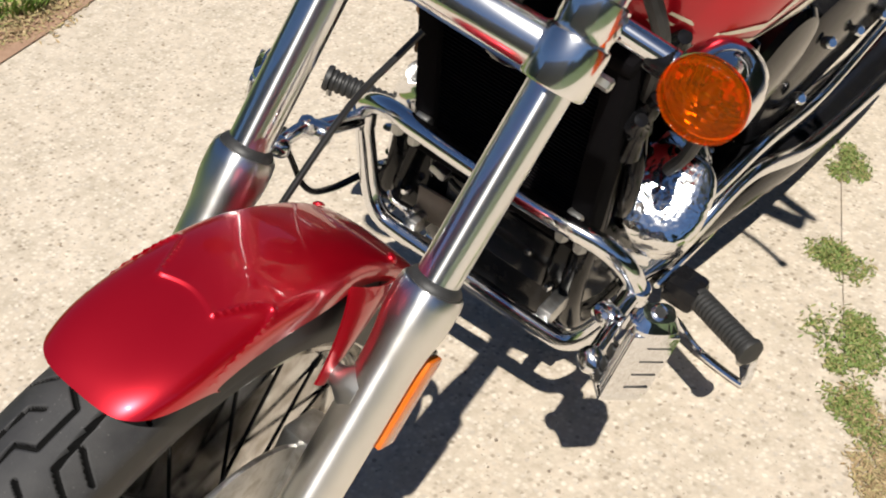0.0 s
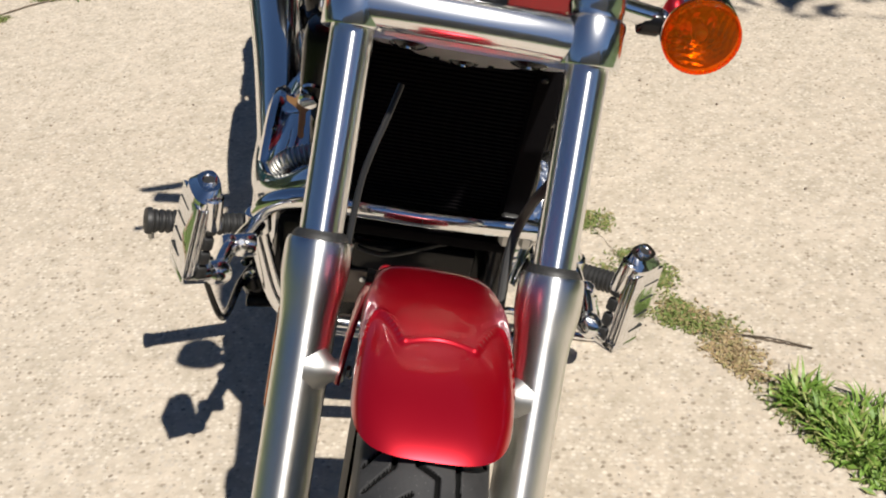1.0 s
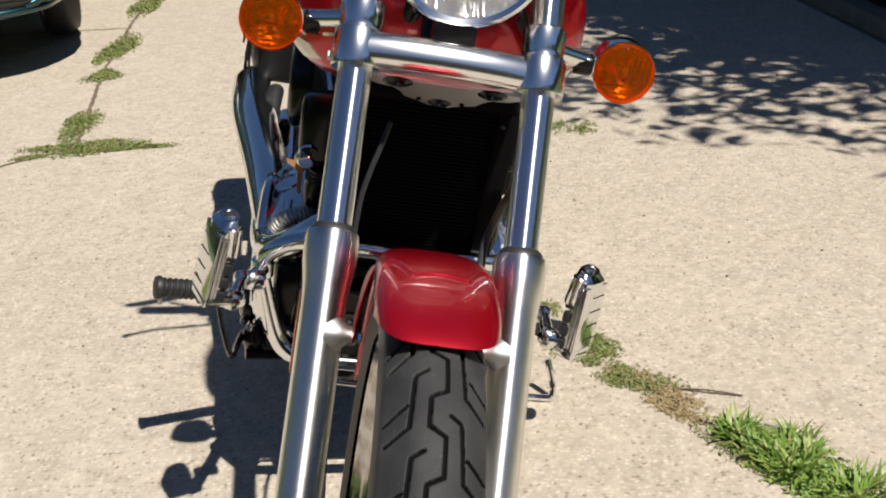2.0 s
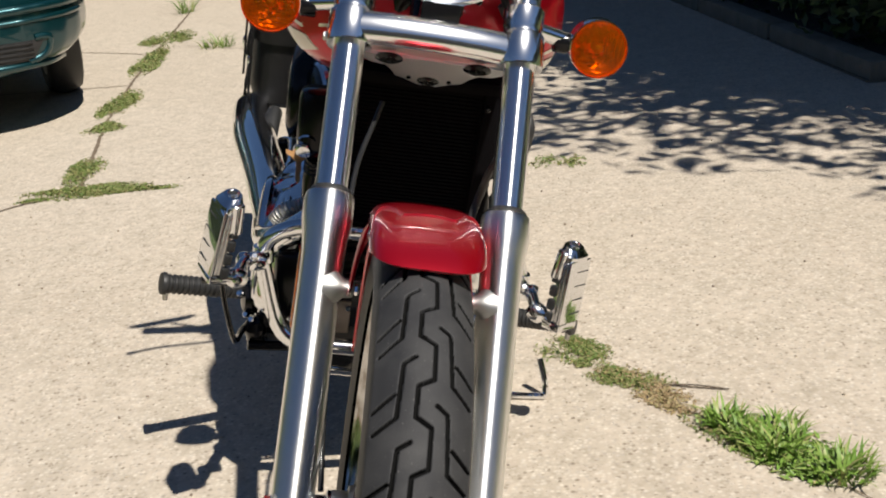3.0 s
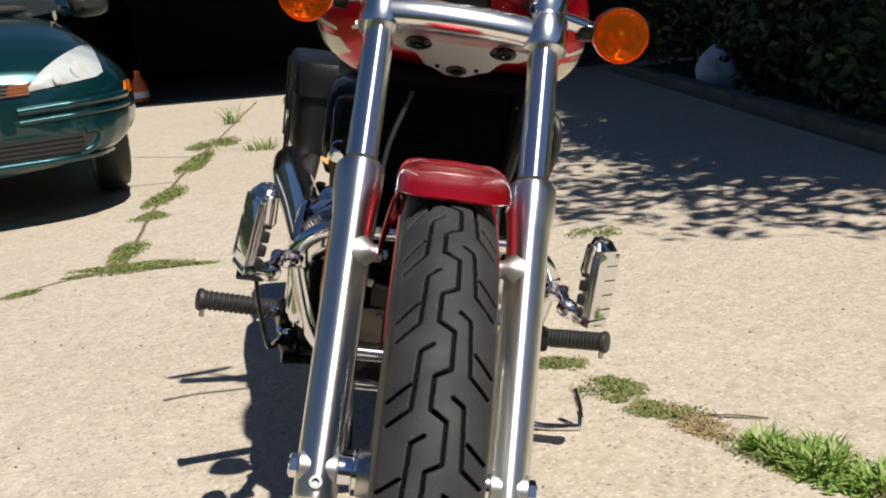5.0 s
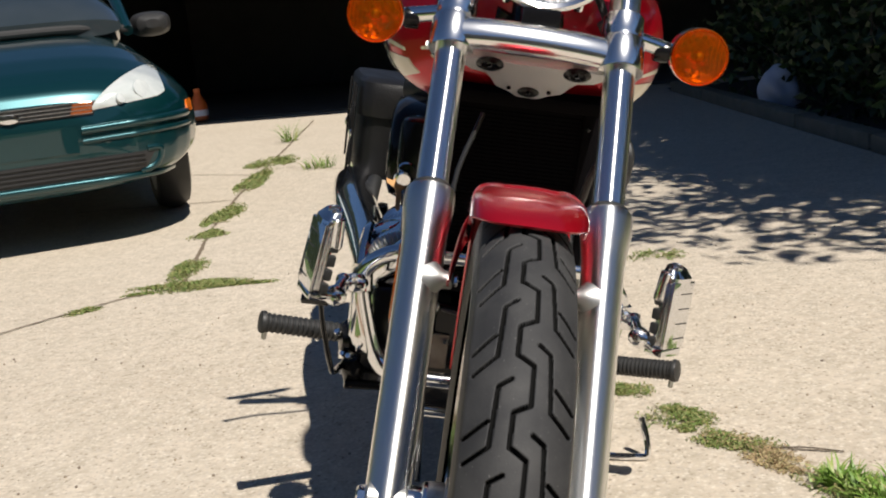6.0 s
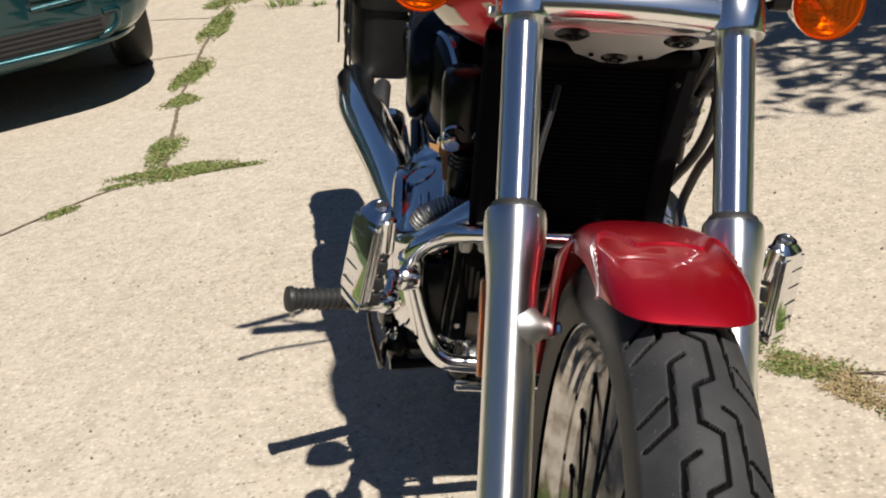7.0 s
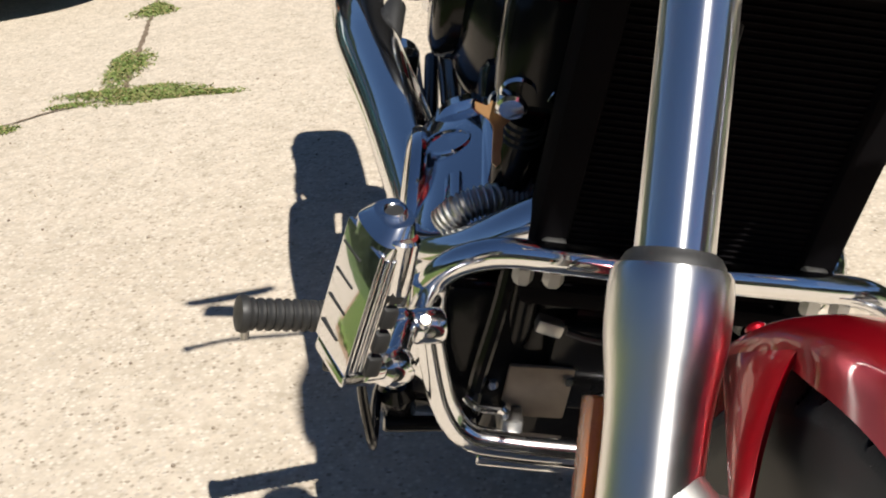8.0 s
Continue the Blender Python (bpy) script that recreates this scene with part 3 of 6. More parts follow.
def tree(base, crown, extents, clumps, per, size, seed, tuft=0.42):
    rnd = random.Random(seed)
    root = thing("tree", Matrix.Translation(base), "unseen leafy tree shading the driveway", "tree")
    base, crown = Vector(base), Vector(crown)
    top = crown - base
    part("trunk", tube([(0, 0, 0), (0.04, 0.02, top.z * 0.3), (top.x * 0.3, top.y * 0.3, top.z * 0.62)], lambda t: 0.17 - 0.07 * t, 14, 0.1), bark, root)
    bm, wood = bmesh.new(), bmesh.new()
    for k in range(clumps):
        ang, rad = rnd.uniform(0, 2 * math.pi), rnd.random() ** 0.5
        c = top + Vector((rad * math.cos(ang) * extents[0], rad * math.sin(ang) * extents[1], rnd.uniform(-1, 1) * extents[2] * (1 - rad * rad) ** 0.5))
        leaves(bm, c, (tuft, tuft, tuft * 0.7), per, size, rnd)
        if k % 3 == 0:
            fork0 = Vector((top.x * 0.3, top.y * 0.3, top.z * 0.6))
            tube([fork0, fork0.lerp(c, 0.5) + Vector((0, 0, 0.2)), c], lambda t: 0.05 - 0.04 * t, 6, 0.3, bm=wood)
    part("limb", wood, bark, root)
    part("crown", bm, leaf, root, sharp=180)
    return root


# trees out of view: leaf shadows imply some, extra crowns deepen the shade
tree((3.6, 2.4, -0.03), (2.12, 2.22, 2.7), (0.98, 1.55, 0.42), 165, 32, 0.056, 11, 0.28)
tree((4.4, 8.0, -0.03), (3.3, 7.6, 4.6), (1.8, 2.0, 0.8), 200, 60, 0.075, 13)
tree((5.6, 3.6, -0.03), (5.2, 3.5, 5.2), (2.2, 3.3, 1.2), 440, 84, 0.075, 14)
tree((4.3, 0.3, -0.03), (2.85, 0.30, 2.6), (0.72, 0.60, 0.30), 30, 34, 0.056, 16, 0.28)
tree((6.2, 9.6, -0.03), (4.4, 9.8, 5.6), (2.6, 2.4, 1.5), 360, 64, 0.10, 15)
tree((4.6, 5.6, -0.03), (3.5, 5.3, 4.4), (1.6, 2.6, 0.8), 420, 84, 0.068, 12)
tree((3.9, 4.3, -0.03), (2.98, 3.45, 3.0), (1.12, 2.1, 0.55), 520, 84, 0.062, 17)
tree((4.9, 1.6, -0.03), (3.70, 1.75, 2.8), (1.05, 1.05, 0.45), 260, 74, 0.060, 18)


# bed earth under the shrubs, its colour lowered to deepen the shade
bed = flat("planting_bed", [(1.62, 3.0), (6.5, 3.0), (6.5, 8.4), (1.02, 8.4)], 0.012, Mat("shade_dark_earth", (0.03, 0.024, 0.018), 0.95), "planting bed earth coloured near black for the shade", "soil")


def shrub(x, y, w, h, seed):
    rnd = random.Random(seed)
    root = thing("shrub", Matrix.Translation((x, y, -0.03)), "dark green shrub in deep shade by the driveway", "shrub", "shrubs along the driveway")
    bm, wood = bmesh.new(), bmesh.new()
    for k in range(26):
        a, r = rnd.uniform(0, 6.3), rnd.uniform(0, 1)
        c = Vector((w * r * math.cos(a), w * r * math.sin(a), h * (rnd.uniform(0.25, 0.9) if k % 2 else rnd.uniform(0.10, 0.5))))
        leaves(bm, c, (0.28, 0.28, 0.24), 75, 0.04, rnd)
        tube([(0, 0, 0), c * 0.5 + Vector((0, 0, 0.05)), c], lambda t: 0.012 - 0.009 * t, 5, 0.2, bm=wood)
    part("stem", wood, bark, root)
    part("foliage", bm, leaf, root, sharp=180)


for x, y, w, h, s in ((2.05, 3.6, 0.42, 1.2, 1), (1.95, 4.4, 0.42, 1.4, 2), (1.85, 5.2, 0.45, 1.5, 3), (1.8, 6.0, 0.5, 1.6, 4), (1.7, 6.9, 0.5, 1.7, 5), (2.6, 4.8, 0.6, 1.9, 6), (2.5, 6.2, 0.6, 2.0, 7), (2.7, 3.6, 0.6, 1.6, 8)):
    shrub(x, y, w, h, s)


# ---- weeds and grass in the joints ----
def grass_clump(x, y, r, blades, height, seed, label, mat=None):
    rnd = random.Random(seed)
    bm = bmesh.new()
    for _ in range(blades):
        a, d = rnd.uniform(0, 6.3), r * rnd.random() ** 0.6
        p = Vector((d * math.cos(a), d * math.sin(a), 0.001))
        out = a + rnd.uniform(-1.2, 1.2)
        L = height * rnd.uniform(0.5, 1.25)
        wide = rnd.uniform(0.0026, 0.0052)
        droop = rnd.uniform(0.35, 1.15)
        side = Vector((-math.sin(out), math.cos(out), 0)) * wide
        prev = None
        for k in range(5):
            t = k / 4
            c = p + Vector((math.cos(out), math.sin(out), 0)) * (L * t * droop * (0.45 + 0.55 * t)) + Vector((0, 0, max(0.0, L * (t - droop * 0.42 * t * t))))
            wv = side * (1 - t * 0.92)
            cur = (bm.verts.new(c - wv), bm.verts.new(c + wv))
            if prev:
                bm.faces.new((prev[0], prev[1], cur[1], cur[0]))
            prev = cur
    ob = put("grass_clump", bm, mat or blade)
    ob.location = (x, y, 0.002)
    return tagged(ob, label, "grass", "grass in the joints", "stuff")


def weed_patch(x, y, rx, ry, turn, count, size, seed, label, mat=None, lift=0.010):
    """A flat creeping weed: many small leaves close to the slab, with ragged edges."""
    rnd = random.Random(seed)
    bm = bmesh.new()
    cores = [(rnd.uniform(-0.8, 0.8), rnd.uniform(-0.7, 0.7), rnd.uniform(0.25, 0.6)) for _ in range(14)]
    for _ in range(int(count * 2.6)):
        cx, cy, cr = rnd.choice(cores)
        px, py = cx + rnd.gauss(0, cr * 0.55), cy + rnd.gauss(0, cr * 0.55)
        if px * px + py * py > 1.7:
            continue
        u, v = px * rx * 1.25, py * ry * 1.35
        p = Vector((u * math.cos(turn) - v * math.sin(turn), u * math.sin(turn) + v * math.cos(turn), abs(rnd.gauss(0.2, 0.4)) * lift * 0.6 * max(0.1, 1.2 - px * px - py * py)))
        s = size * rnd.uniform(0.6, 1.5)
        q = Euler((rnd.gauss(0, 0.45), rnd.gauss(0, 0.45), rnd.uniform(0, 6.3))).to_matrix()
        vs = [bm.verts.new(p + q @ Vector(c) * s) for c in ((0, -1, 0), (0.33, 0.0, 0.1), (0, 1, 0), (-0.33, 0.0, 0.1))]
        bm.faces.new((vs[0], vs[1], vs[2]))
        bm.faces.new((vs[0], vs[2], vs[3]))
    ob = put("weed_patch", bm, mat or weed)
    ob.location = (x, y, 0.003)
    return tagged(ob, label, "weed", "weeds in the joints", "stuff")


LOW = "low creeping green weed in a concrete joint"
weed_patch(0.335, 0.700, 0.066, 0.030, -0.55, 420, 0.0046, 21, LOW)
weed_patch(0.345, 0.690, 0.066, 0.032, -0.6, 260, 0.0042, 38, "dry brown weed in a concrete joint", dry, 0.008)
weed_patch(0.240, 0.835, 0.056, 0.042, -0.9, 700, 0.0049, 22, LOW)
weed_patch(0.150, 1.020, 0.046, 0.030, -0.6, 400, 0.0049, 23, LOW)
weed_patch(0.035, 1.310, 0.050, 0.030, -1.0, 456, 0.0049, 24, LOW)
weed_patch(0.405, 0.590, 0.060, 0.028, -0.8, 494, 0.0043, 25, "dry brown weed in a concrete joint", dry, 0.008)
weed_patch(-1.33, 2.37, 0.17, 0.055, 0.12, 1520, 0.0070, 26, LOW)
weed_patch(-1.38, 2.62, 0.05, 0.14, 0.15, 798, 0.0070, 27, LOW)
weed_patch(-1.10, 2.345, 0.10, 0.020, 0.02, 570, 0.0058, 28, LOW)
weed_patch(-1.52, 3.35, 0.06, 0.10, 0.1, 456, 0.0081, 29, LOW)
weed_patch(-1.60, 3.85, 0.06, 0.20, 0.1, 950, 0.0087, 30, LOW)
weed_patch(-1.76, 5.05, 0.06, 0.34, 0.1, 988, 0.0099, 31, LOW)
weed_patch(-1.86, 5.85, 0.12, 0.20, 0.1, 798, 0.0099, 32, LOW)
weed_patch(-1.59, 2.13, 0.05, 0.03, 0.6, 266, 0.0058, 33, LOW)
weed_patch(0.33, 2.25, 0.07, 0.06, 0.0, 133, 0.0070, 36, LOW)
weed_patch(-1.66, 0.62, 0.10, 0.12, 0.4, 900, 0.0070, 34, "dry brown and green weeds at the slab's edge", dry, 0.02)
GREEN = "fresh green grass clump growing from a concrete joint"
grass_clump(0.478, 0.500, 0.035, 120, 0.034, 41, GREEN)
grass_clump(0.545, 0.400, 0.050, 150, 0.038, 42, GREEN)
grass_clump(0.630, 0.310, 0.050, 130, 0.038, 43, GREEN)
grass_clump(0.500, 0.445, 0.030, 80, 0.036, 44, GREEN)
weed_patch(0.50, 0.44, 0.10, 0.035, -0.95, 720, 0.0050, 35, LOW)
weed_patch(0.55, 0.40, 0.11, 0.045, -0.9, 420, 0.0095, 37, "broad-leaved green weed among the grass", blade, 0.02)
grass_clump(0.56, 0.46, 0.05, 70, 0.030, 49, GREEN)
grass_clump(-2.02, 7.05, 0.06, 40, 0.20, 45, "tall grass tuft in a concrete joint")
grass_clump(-1.42, 5.30, 0.10, 70, 0.10, 46, "short grass tuft in a concrete joint")
grass_clump(-1.18, 5.12, 0.04, 30, 0.05, 47, "short grass tuft in a concrete joint")
grass_clump(-1.70, 0.64, 0.07, 220, 0.07, 48, GREEN)
grass_clump(-1.65, 0.47, 0.06, 180, 0.06, 50, GREEN)
grass_clump(-1.58, 0.28, 0.07, 160, 0.06, 51, GREEN)
grass_clump(-1.78, 0.78, 0.07, 160, 0.07, 52, GREEN)
tw = tube([(0.385, 0.655, 0.004), (0.45, 0.64, 0.007), (0.515, 0.618, 0.004)], 0.0014, 6)
tagged(put("twig", tw, bark), "thin dry twig lying on the concrete", "twig")

# loose grit on the slab near the wheel
grit = bmesh.new()
rnd = random.Random(77)
for _ in range(420):
    x, y = rnd.uniform(-1.6, 1.1), rnd.uniform(-0.4, 2.6)
    s = rnd.uniform(0.0015, 0.0038)
    bmesh.ops.create_icosphere(grit, subdivisions=1, radius=s, matrix=Matrix.Translation((x, y, s * 0.5)) @ pose(0, 0, 0, rnd.uniform(0, 90), 0, rnd.uniform(0, 360)))
gritmat = Mat("loose_grit", (0.3, 0.25, 0.2), 0.85)
info = gritmat.t.nodes.new("ShaderNodeNewGeometry")
gritmat.color(gritmat.ramp(info.outputs["Random Per Island"], (0.0, (0.13, 0.10, 0.08)), (0.5, (0.36, 0.30, 0.23)), (1.0, (0.6, 0.54, 0.45))))
tagged(put("loose_grit", grit, gritmat), "scattered small stones on the concrete", "grit", kind="stuff")

# ---- teal sedan parked by the garage ----
CAR = Matrix.Translation((-2.230, 3.126, 0)) @ pose(0, 0, 0, 0, 0, 26.3)
car = thing("sedan", CAR, "teal green metallic sedan parked nose out with hazy headlamps", "car")
CARS = ((0.0, 0.50, 0.270, 0.65), (0.03, 0.60, 0.252, 0.70), (0.08, 0.68, 0.243, 0.735), (0.18, 0.76, 0.240, 0.785), (0.34, 0.815, 0.238, 0.84), (0.55, 0.84, 0.232, 0.89), (0.85, 0.848, 0.215, 0.935), (1.12, 0.85, 0.185, 0.96), (1.3, 0.85, 0.185, 0.965), (2.2, 0.85, 0.185, 0.96), (3.6, 0.84, 0.19, 0.98), (4.0, 0.80, 0.22, 0.97), (4.2, 0.70, 0.28, 0.92))


def car_at(y):
    a, b = next((p, q) for p, q in zip(CARS, CARS[1:]) if p[0] <= y <= q[0])
    k = (y - a[0]) / (b[0] - a[0])
    return [a[n] + (b[n] - a[n]) * k for n in (1, 2, 3)]


def tuck(z):
    """How much narrower the body is above the bumper."""
    k = min(1.0, max(0.0, (z - 0.54) / 0.30))
    return 1 - 0.17 * k * k * (3 - 2 * k)


def car_front(x, z):
    """How far back the nose lies at a place across and a height."""
    lo, hi = 0.0, 1.3
    for _ in range(30):
        y = (lo + hi) / 2
        w, z0, z1 = car_at(y)
        inside = (abs(x) / tuck(z) / w) ** 3.6 + (abs(z - (z0 + z1) / 2) / ((z1 - z0) / 2)) ** 3.6 <= 1
        lo, hi = (lo, y) if inside else (y, hi)
    return hi


def nose_patch(corners, proud, rows=10, cols=14, thick=0.012):
    """A piece let into the nose between four corners (x, z), given round the piece."""
    (ax, az), (bx, bz), (cx, cz), (dx, dz) = corners
    grid = []
    for i in range(rows + 1):
        s = i / rows
        row = []
        for j in range(cols + 1):
            t = j / cols
            x = (ax * (1 - t) + bx * t) * (1 - s) + (dx * (1 - t) + cx * t) * s
            z = (az * (1 - t) + bz * t) * (1 - s) + (dz * (1 - t) + cz * t) * s
            row.append((x, car_front(x, z) - proud, z))
        grid.append(row)
    return sheet(grid, thick)


def teardrop(side):
    """The headlamp: a drop that swells from its inner tip to a rounded outer end."""
    grid = []
    for i in range(15):
        row = []
        for j in range(25):
            t = j / 24
            lo = 0.602 + 0.030 * t + 0.012 * max(0.0, t - 0.9) * 10
            hi = lo + 0.140 * (1 - (1 - t) ** 2.1) ** 0.80 - 0.030 * (max(0.0, t - 0.82) / 0.18) ** 2
            x, z = 0.325 + 0.345 * t, lo + (hi - lo) * i / 14
            row.append((side * x, car_front(x, z) - 0.004 - 0.010 * math.sin(math.pi * i / 14) * math.sin(math.pi * min(1, t * 1.02)), z))
        grid.append(row)
    return sheet(grid, 0.02)


def dense(table, n=64):
    out = []
    for i in range(n + 1):
        y = 4.2 * (i / n) ** 1.8
        out.append((y, *car_at(min(y, 4.1999))))
    return out


part("body", loft([[(x * tuck(z), y, z) for x, z in superellipse(0, (z0 + z1) / 2, w, (z1 - z0) / 2, 3.6, 72)] for y, w, z0, z1 in dense(CARS)]), teal, car, "teal metallic body", sharp=60)
CABIN = ((0.98, 0.60, 0.05), (1.12, 0.615, 0.14), (1.45, 0.60, 0.27), (1.9, 0.57, 0.40), (2.4, 0.56, 0.43), (3.0, 0.56, 0.40), (3.7, 0.58, 0.16))
part("windscreen", loft([[(x, y, z) for x, z in superellipse(0, 0.965, w, hh, 3.2, 40)] for y, w, hh in CABIN]), car_glass, car, "dark reflecting windscreen and windows")
part("roof", loft([[(x, y, z) for x, z in superellipse(0, 1.385, w, 0.03, 3.0, 32)] for y, w in ((1.82, 0.40), (1.95, 0.53), (2.4, 0.55), (3.0, 0.53), (3.15, 0.40))]), teal, car, "teal roof")
part("scuttle", tube([(-0.64, 1.06, 0.945), (-0.35, 0.98, 0.968), (0.0, 0.955, 0.972), (0.35, 0.98, 0.968), (0.64, 1.06, 0.945)], 0.022, 10), plastic, car, "black scuttle below the windscreen")
for side in (-1, 1):
    part("windscreen_pillar", tube([(side * 0.635, 1.04, 0.935), (side * 0.615, 1.40, 1.13), (side * 0.55, 1.85, 1.36)], 0.030, 10), teal, car)
part("upper_grille", nose_patch([(-0.34, 0.585), (0.34, 0.585), (0.36, 0.645), (-0.36, 0.645)], 0.004), plastic, car, "dark upper grille")
for k in range(4):
    z = 0.592 + 0.016 * k
    part("grille_bar", nose_patch([(-0.34, z), (0.34, z), (0.34, z + 0.003), (-0.34, z + 0.003)], 0.009, 2, 30, 0.006), steel, car)
for side in (-1, 1):
    part("corner_lamp", nose_patch([(side * 0.245, 0.590), (side * 0.335, 0.590), (side * 0.345, 0.640), (side * 0.262, 0.640)], 0.0075, 5, 6, 0.008), amber_dark, car, "dull amber-brown patch at the grille's end")
part("lower_grille", nose_patch([(-0.52, 0.315), (0.52, 0.315), (0.58, 0.400), (-0.58, 0.400)], 0.004, 6, 30), plastic, car, "dark lower grille")
for k in range(4):
    z = 0.327 + 0.020 * k
    part("grille_bar", nose_patch([(-0.53, z), (0.53, z), (0.53, z + 0.006), (-0.53, z + 0.006)], 0.010, 2, 30, 0.007), plastic, car)
part("badge", lathe([(0.045, 0.0), (0.042, 0.006), (0.0, 0.008)], Matrix.Translation((0, -0.006, 0.606)) @ pose(0, 0, 0, 90, 0, 0) @ Matrix.Diagonal((1, 0.45, 1, 1)), 28), chrome, car, "oval chrome badge")
part("plate_recess", nose_patch([(-0.26, 0.43), (0.26, 0.43), (0.26, 0.545), (-0.26, 0.545)], 0.006, 6, 20), teal, car, "blank panel where a plate would sit")
for side in (-1, 1):
    rib = [0.28 + 0.045 * k for k in range(12)]
    for z, r in ((0.474, 0.012), (0.522, 0.019)):
        part("bumper_rib", tube([(side * x, car_front(x, z + 0.03 * (x - 0.3)) + 0.002, z + 0.03 * (x - 0.3)) for x in rib], lambda t, r=r: r * min(1.0, 0.35 + 8 * (1 - t)), 14), teal, car, "raised rib along the bumper")
    part("grille_cheek", tube([(side * x, car_front(x, z) + 0.004, z) for x, z in ((0.50, 0.312), (0.555, 0.325), (0.590, 0.355), (0.603, 0.395), (0.590, 0.408), (0.54, 0.408))], 0.016, 12), teal, car, "rounded end of the lower grille")
part("bumper_lip", tube([(x, car_front(x, 0.296) - 0.004, 0.296) for x in [-0.66 + 0.06 * k for k in range(23)]], 0.018, 12), teal, car)
for side in (-1, 1):
    part("headlamp", teardrop(side), hazed, car, "hazed teardrop headlamp", sharp=70)
    for cx, cz, cr in ((0.565, 0.668, 0.046), (0.465, 0.640, 0.024)):
        part("headlamp_reflector", lathe([(cr, -0.004), (cr * 0.96, 0.002), (cr * 0.5, 0.0045), (0.0, 0.005)], Matrix.Translation((side * cx, car_front(cx, cz) - 0.015, cz)) @ pose(0, 0, 0, 68, 0, 38 * side), 28), reflector_haze, car)
    part("turn_marker", nose_patch([(side * 0.765, 0.535), (side * 0.800, 0.535), (side * 0.800, 0.59), (side * 0.768, 0.59)], 0.012, 4, 4, 0.012), amber_dull, car, "orange side marker")
    mir = part("door_mirror", loft([[(side * (0.80 + x), 1.42 + d, 0.965 + z) for x, z in superellipse(0, 0, 0.11 * k, 0.068 * k, 2.8, 24)] for d, k in ((0.06, 1.0), (0.0, 0.98), (-0.05, 0.75), (-0.075, 0.35))]), plastic, car, "dark plastic door mirror")
    part("mirror_arm", rod((side * 0.60, 1.46, 0.96), (side * 0.74, 1.44, 0.955), 0.025, 10), plastic, mir)
    for y in (0.90, 3.5):
        ty = part("tyre", tyre_mesh((side * 0.715, y + 0.04, 0.295), 0.295, 0.088, 0.19, False, 90, 21), plastic, car, "black tyre")
        part("wheel_rim", lathe([(0.19, -0.08), (0.195, 0.0), (0.19, 0.08), (0.15, 0.07), (0.08, 0.055), (0.0, 0.05)], along((side * 0.715, y + 0.04, 0.295), (side * 2, y + 0.04, 0.295)), 32), steel, ty)
part("wiper", tube([(-0.55, 0.98, 0.965), (0.0, 0.96, 0.975), (0.5, 1.0, 0.97)], 0.010, 8), plastic, car)

# ---- odds and ends by the garage ----
sack = bmesh.new()
bmesh.ops.create_icosphere(sack, subdivisions=4, radius=0.16)
for v in sack.verts:
    v.co += v.co.normalized() * 0.045 * noise.noise(v.co * 9)
    v.co = Vector((v.co.x * 0.85, v.co.y * 0.8, max(-0.11, v.co.z * 1.05)))
ob = put("plastic_sack", sack, white, sharp=60)
ob.location = (1.52, 6.05, 0.125)
tagged(ob, "crumpled pale blue-white plastic sack by the shrubs", "sack")
jug = thing("plastic_jug", Matrix.Translation((-3.62, 9.85, 0.024)), "orange and white plastic jug in the garage mouth", "jug")
part("jug_body", lathe([(0.06, 0.0), (0.085, 0.015), (0.09, 0.14), (0.075, 0.20), (0.035, 0.27), (0.03, 0.30)], None, 24), orange, jug)
part("jug_label", lathe([(0.0905, 0.05), (0.0915, 0.052), (0.0915, 0.11), (0.0905, 0.112)], None, 24, cap=False), white, jug)
part("jug_cap", lathe([(0.034, 0.298), (0.036, 0.302), (0.036, 0.33), (0.0, 0.332)], None, 20), orange, jug)

# ---- the motorcycle: leaning on its side stand, built upright in its own space (x across, y to the rear, z up) ----
LEAN = Matrix.Translation((-0.1475, 0, 0)) @ pose(0, 0, 0, 0, 0, 3.8) @ pose(0, 0, 0, 0, 12.7, 0)
bike = thing("motorcycle", LEAN, "red chrome-laden cruiser motorcycle leaning on its side stand", "motorcycle")
STEER = LEAN.inverted() @ Matrix.Translation((-0.14415, -0.01413, 0)) @ pose(0, 0, 0, 0, 0, 1.91) @ pose(0, 0, 0, 0, 12.7, 0)
RAKE = radians(32)
SR, CR = math.sin(RAKE), math.cos(RAKE)
AXLE = Vector((0, -0.2, 0.335))


def fk(u, s, n=0.0):
    """A place by the fork: across, up along the legs from the dust seal, and forward of them."""
    return Vector((u, -0.005 + s * SR - n * CR, 0.642 + s * CR + n * SR))


def fork_pose(u, s, n=0.0):
    return along(fk(u, s, n), fk(u, s + 1, n))


def around(center, radius, ang, u=0.0):
    """A place on a circle in the wheel's plane; 0 degrees is the front, 90 the top."""
    return Vector((center[0] + u, center[1] - radius * math.cos(radians(ang)), center[2] + radius * math.sin(radians(ang))))


def ease(a, b, x):
    t = min(1.0, max(0.0, (x - a) / (b - a)))
    return t * t * (3 - 2 * t)


